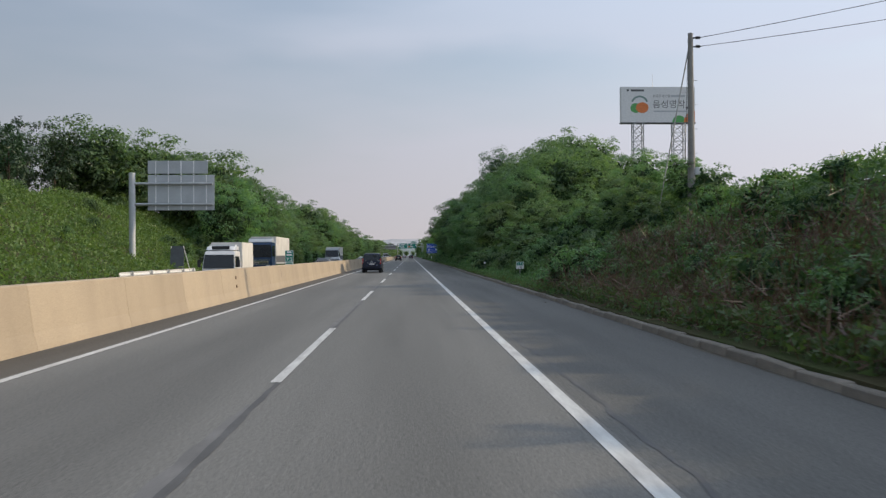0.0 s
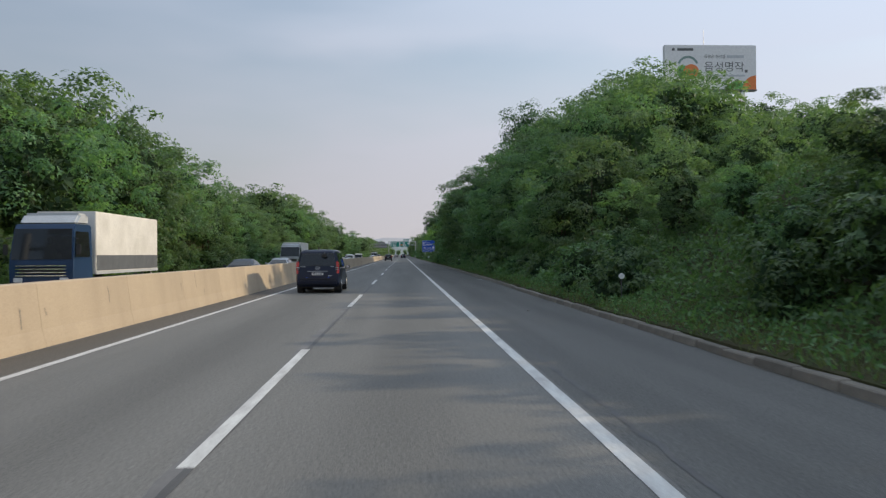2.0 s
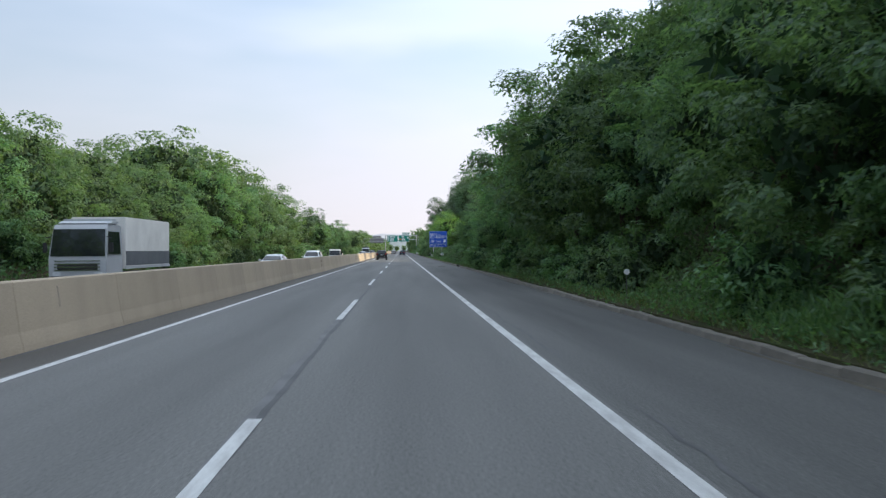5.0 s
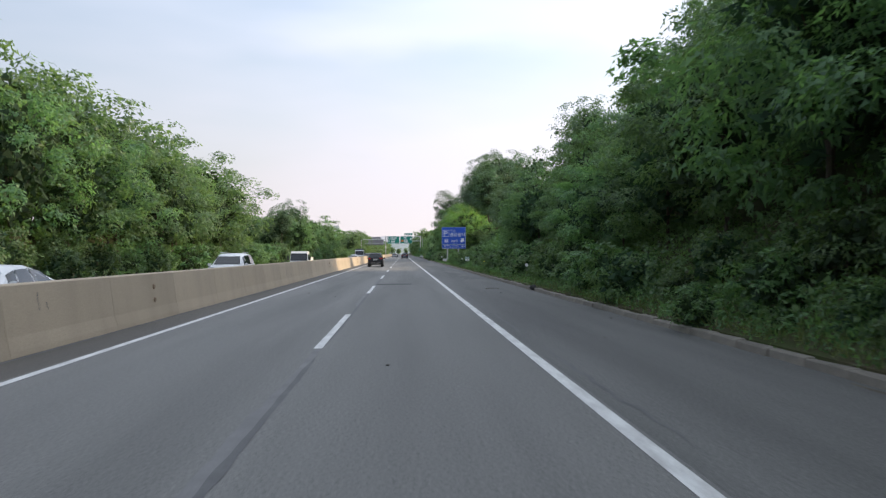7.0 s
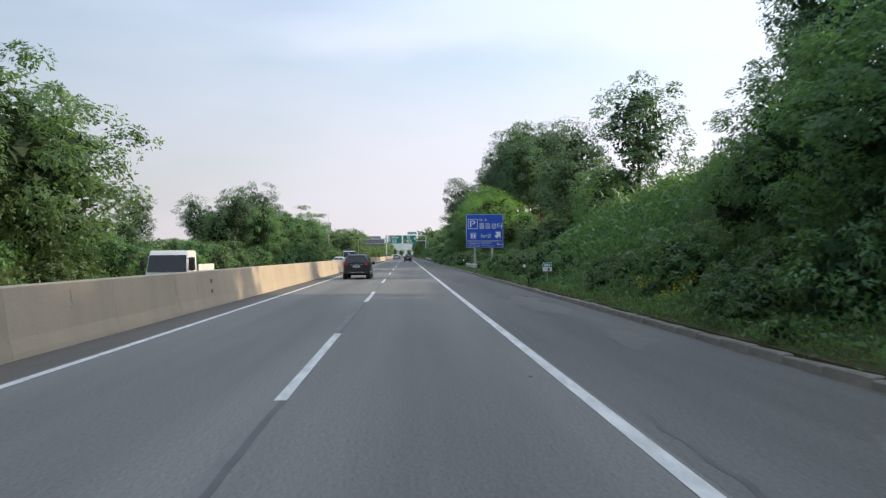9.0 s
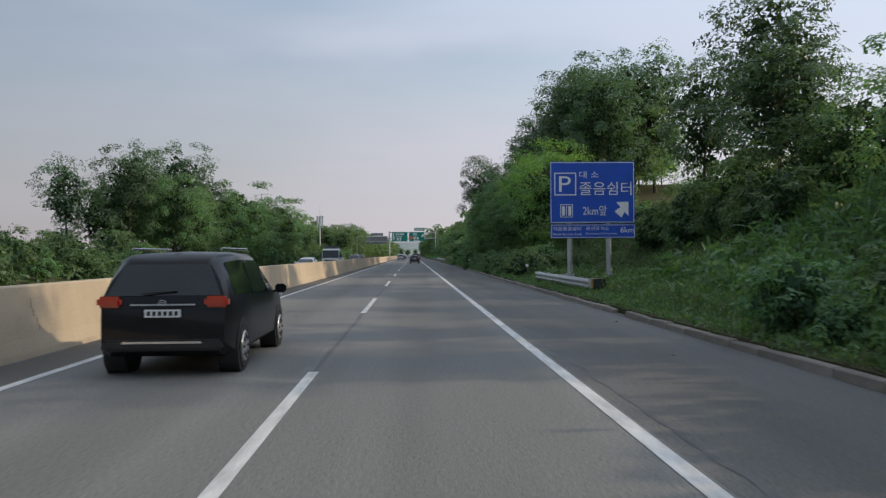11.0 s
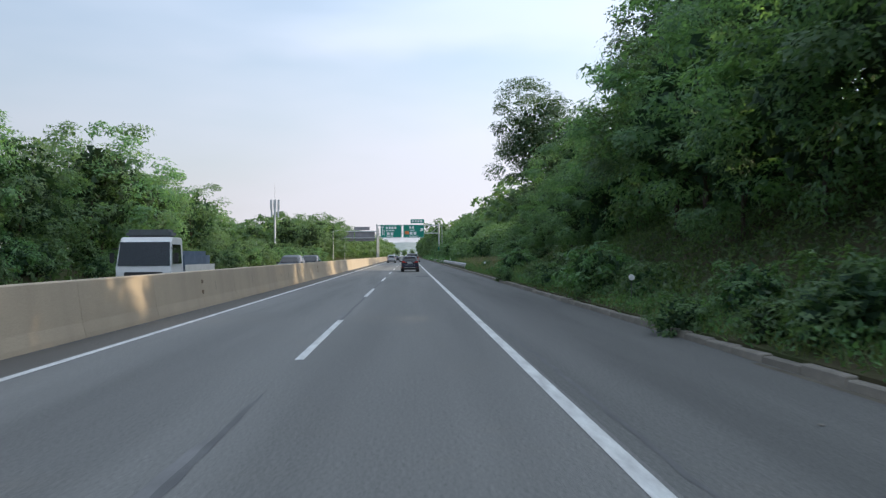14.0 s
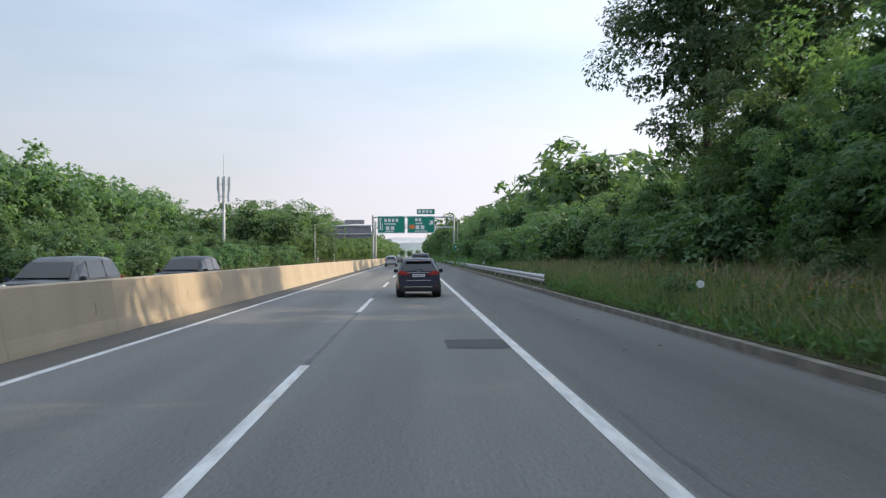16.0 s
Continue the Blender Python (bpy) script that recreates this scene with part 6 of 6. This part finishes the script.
    bm = bmesh.new()
    box(bm, 0, -0.06, r0[3] + 0.10, 1.1, 0.02, 0.03, 0.006)
    part("bumper_strip", bm, M_CHROME, t)
    bm = bmesh.new()
    bz, bk = (pz + 0.25, 1.0) if shape == "van" else (pz + 0.155, 0.45)
    for i in range(16):
        p, q = (Vector((0.105 * bk * math.cos(a), -0.012, bz + 0.065 * bk * math.sin(a))) for a in (i * math.pi / 8, (i + 1) * math.pi / 8))
        tube(bm, p, q, 0.010 * bk, None, 5)
    box(bm, 0, -0.012, bz, 0.12 * bk, 0.014, 0.022 * bk, 0.004)
    part("badge", bm, M_ALU, t)
    if shape != "sedan":
        bm = bmesh.new()
        tube(bm, (-0.30, r0[1] - 0.02, r0[4] + 0.10), (0.18, r0[1] + 0.02, r0[4] + 0.13), 0.012, None, 6)
        part("wiper", bm, M_TRIM, t)
    if shape == "van":
        van_details(t, body_mat)
    if shape == "hatchback":
        hatch_details(t, body_mat)
    if roof_rail:
        for s in (-1, 1):
            bm = bmesh.new()
            tube(bm, (s * rows[2][8] * 0.9, 0.7, rows[2][5] + 0.05), (s * rows[2][8] * 0.9, 2.6, rows[2][5] + 0.05), 0.02, None, 6)
            part("roof_rail", bm, M_CHROME, t)
    bm = bmesh.new()
    box(bm, 0, 0.75, rows[2][5] + 0.06, 0.03, 0.14, 0.07, 0.01)
    part("antenna", bm, M_TRIM, t)
    return t


def truck(name, label, x, y, cab_mat, cab_h, cab_l, box_l, box_h, width, load="box", turn=True):
    """A lorry: a cab with a raked screen, a frame, and a box or an open bed."""
    length = cab_l + 0.3 + box_l
    t = new(name)
    tagged(t, label, "truck", "oncoming vehicles")
    t.matrix_basis = Matrix.Translation((x, y + length, 0)) @ Matrix.Rotation(math.pi, 4, "Z") if turn else Matrix.Translation((x, y, 0))
    hw, y0, y1 = width / 2, length - cab_l, length
    bm = bmesh.new()
    prof = [(y0, 0.5), (y0, cab_h - 0.05), (y0 + 0.1, cab_h), (y1 - 0.45, cab_h), (y1 - 0.25, cab_h - 0.25), (y1 - 0.03, cab_h * 0.52), (y1, cab_h * 0.42), (y1, 0.5)]
    ls = [bm.verts.new((-hw * (0.94 if z > cab_h * 0.7 else 1.0), a, z)) for a, z in prof]
    rs = [bm.verts.new((hw * (0.94 if z > cab_h * 0.7 else 1.0), a, z)) for a, z in prof]
    bm.faces.new(ls)
    bm.faces.new(list(reversed(rs)))
    for i in range(len(prof)):
        j = (i + 1) % len(prof)
        bm.faces.new((ls[i], ls[j], rs[j], rs[i]))
    bmesh.ops.bevel(bm, geom=bm.edges[:], offset=0.04, segments=2, affect="EDGES")
    part("cab", bm, cab_mat, t)
    part("windscreen", solid_quad([(hw * 0.95, y1 - 0.035 + 0.025, cab_h * 0.53), (-hw * 0.95, y1 - 0.035 + 0.025, cab_h * 0.53), (-hw * 0.90, y1 - 0.235, cab_h - 0.20), (hw * 0.90, y1 - 0.235, cab_h - 0.20)]), M_GLASS, t)
    for s in (-1, 1):
        q = [(s * (hw + 0.012), y0 + 0.35, cab_h * 0.56), (s * (hw + 0.012), y1 - 0.25, cab_h * 0.56), (s * (hw * 0.95 + 0.012), y1 - 0.42, cab_h - 0.3), (s * (hw * 0.95 + 0.012), y0 + 0.35, cab_h - 0.3)]
        part("side_window", solid_quad(q if s > 0 else list(reversed(q))), M_GLASS, t)
        bm = bmesh.new()
        box(bm, s * (hw + 0.18), y1 - 0.1, cab_h * 0.66, 0.18, 0.10, 0.42, 0.03)
        tube(bm, (s * (hw - 0.05), y1 - 0.2, cab_h * 0.82), (s * (hw + 0.18), y1 - 0.1, cab_h * 0.80), 0.02, None, 6)
        part("door_mirror", bm, M_TRIM, t)
        bm = bmesh.new()
        box(bm, s * hw * 0.72, y1 + 0.01, 0.78, 0.34, 0.06, 0.18, 0.02)
        part("headlight", bm, M_LAMP, t)
        for wy in (y0 + 0.6 * cab_l, box_l * 0.25):
            wheel(t, s * (hw - 0.02), wy, 0.42 if width > 2.2 else 0.34, 0.28)
    bm = bmesh.new()
    box(bm, 0, y1 + 0.03, 0.55, width, 0.16, 0.28, 0.04)
    part("bumper", bm, M_TRIM, t)
    bm = bmesh.new()
    box(bm, 0, y1 + 0.01, cab_h * 0.38, width * 0.7, 0.04, 0.26, 0.02)
    part("grille", bm, M_TRIM, t)
    bm = bmesh.new()
    for s in (-1, 1):
        box(bm, s * 0.4, length / 2 - 0.2, 0.66, 0.12, length - 0.8, 0.18)
    part("chassis", bm, M_TRIM, t)
    if load == "box":
        bm = bmesh.new()
        box(bm, 0, box_l / 2, (0.95 + box_h) / 2, width, box_l, box_h - 0.95, 0.03)
        part("cargo_box", bm, M_CARGO, t)
        for s in (-1, 1):
            bm = bmesh.new()
            box(bm, s * (width / 2 + 0.006), box_l / 2, 1.0, 0.03, box_l, 0.12)
            part("side_rail", bm, M_ALU, t)
            bm = bmesh.new()
            box(bm, s * (width / 2 + 0.004), box_l / 2, 1.42, 0.02, box_l * 0.98, 0.66)
            part("side_panel", bm, M_GREYPANEL if width > 2.2 else M_CARGO, t)
        bm = bmesh.new()
        rise = max(0.3, box_h - cab_h - 0.1)
        box(bm, 0, y0 + 0.40 * cab_l, cab_h + rise / 2 - 0.04, width * 0.92, cab_l * 0.6, rise, 0.10)
        for v in bm.verts:
            if v.co.z > cab_h + rise * 0.4 and v.co.y > y0 + 0.4 * cab_l:
                v.co.y -= 0.35
        top = part("air_deflector", bm, M_ALU if width > 2.2 else cab_mat, t)
        if width < 2.2:
            bm = bmesh.new()
            box(bm, 0, y0 + 0.66 * cab_l, cab_h + rise * 0.42, width * 0.55, 0.08, rise * 0.5, 0.02)
            part("vent", bm, M_TRIM, top, "dark vent of the cooling unit")
        else:
            for k in range(4):
                bm = bmesh.new()
                box(bm, 0, y1 + 0.03, 0.95 + k * 0.13, width * 0.8, 0.04, 0.035, 0.01)
                part("grille_bar", bm, M_CHROME, t)
    else:
        bm = bmesh.new()
        box(bm, 0, box_l / 2, 0.92, width, box_l, 0.10, 0.01)
        part("bed", bm, M_ALU, t)
        for s in (-1, 1):
            bm = bmesh.new()
            box(bm, s * (width / 2 - 0.02), box_l / 2, 1.15, 0.04, box_l, 0.38, 0.01)
            part("side_board", bm, M_CARGO, t)
        if load == "tarp":
            bm = bmesh.new()
            box(bm, 0, box_l / 2, 1.5, width * 0.86, box_l * 0.94, 0.9, 0.2)
            part("tarpaulin", bm, M_TARP, t)
            bm = bmesh.new()
            box(bm, 0, y0 + 0.45 * cab_l, cab_h + 0.14, width * 0.84, cab_l * 0.5, 0.36, 0.12)
            part("air_deflector", bm, M_GREYPANEL, t, "dark grey wind deflector")
    return t


G_AHEAD, G_OPP = "vehicles driving ahead", "oncoming vehicles"
car("hatchback", "hatchback", M_NAVY, "dark blue-grey hatchback with red tail lights", "car", G_AHEAD, 1.9, 399.4)
car("van", "van", M_NAVY, "dark blue-grey passenger van with tinted windows", "van", G_AHEAD, -2.0, 80.45)
car("suv", "suv", M_BLACKCAR, "black people carrier with chrome bumper strip", "car", G_AHEAD, -2.0, 258.7, roof_rail=True)
car("suv", "suv", M_SILVER, "pale silver sport utility car", "car", G_AHEAD, -2.1, 497.0)
car("minivan", "van", M_GREYCAR, "dark grey minivan ahead in the lane", "van", G_AHEAD, 2.3, 443.0)
car("sedan", "sedan", M_GREYCAR, "dark grey saloon far ahead", "car", G_AHEAD, -1.9, 552.0)
car("sedan", "sedan", M_SILVER, "silver saloon far ahead", "car", G_AHEAD, 1.8, 590.0)
car("sedan", "sedan", M_GREYCAR, "dark saloon on the opposite road", "car", G_OPP, -8.7, 96.0, True)
car("sedan", "sedan", M_SILVER, "silver saloon on the opposite road", "car", G_OPP, -8.7, 112.0, True)
car("sedan", "sedan", M_WHITECAR, "white saloon on the opposite road", "car", G_OPP, -8.7, 174.5, True)
car("suv", "suv", M_WHITECAR, "white sport utility car on the opposite road", "car", G_OPP, -8.7, 203.0, True, roof_rail=True)
car("sedan", "sedan", M_WHITECAR, "white saloon on the opposite road", "car", G_OPP, -8.7, 324.0, True)
car("suv", "suv", M_GREYCAR, "slate grey car on the opposite road", "car", G_OPP, -8.7, 388.5, True)
car("suv", "suv", M_BLACKCAR, "black car on the opposite road", "car", G_OPP, -8.7, 402.0, True)
truck("box_truck", "dark blue lorry with a white cargo box", -12.4, 77.0, M_BLUECAB, 3.0, 2.1, 8.6, 3.6, 2.45)
truck("small_truck", "small white refrigerated box truck", -8.6, 44.6, M_WHITECAR, 2.0, 1.7, 3.2, 2.5, 1.75)
truck("box_truck", "grey lorry with a cargo box", -12.2, 146.0, M_SILVER, 2.9, 2.1, 7.0, 3.3, 2.4)
truck("flatbed_truck", "small white flatbed truck", -8.7, 236.5, M_WHITECAR, 1.95, 1.7, 2.9, 0, 1.74, load="open")
truck("flatbed_truck", "white lorry with a tarpaulin load", -8.9, 351.0, M_WHITECAR, 2.5, 1.9, 5.2, 0, 2.2, load="tarp")
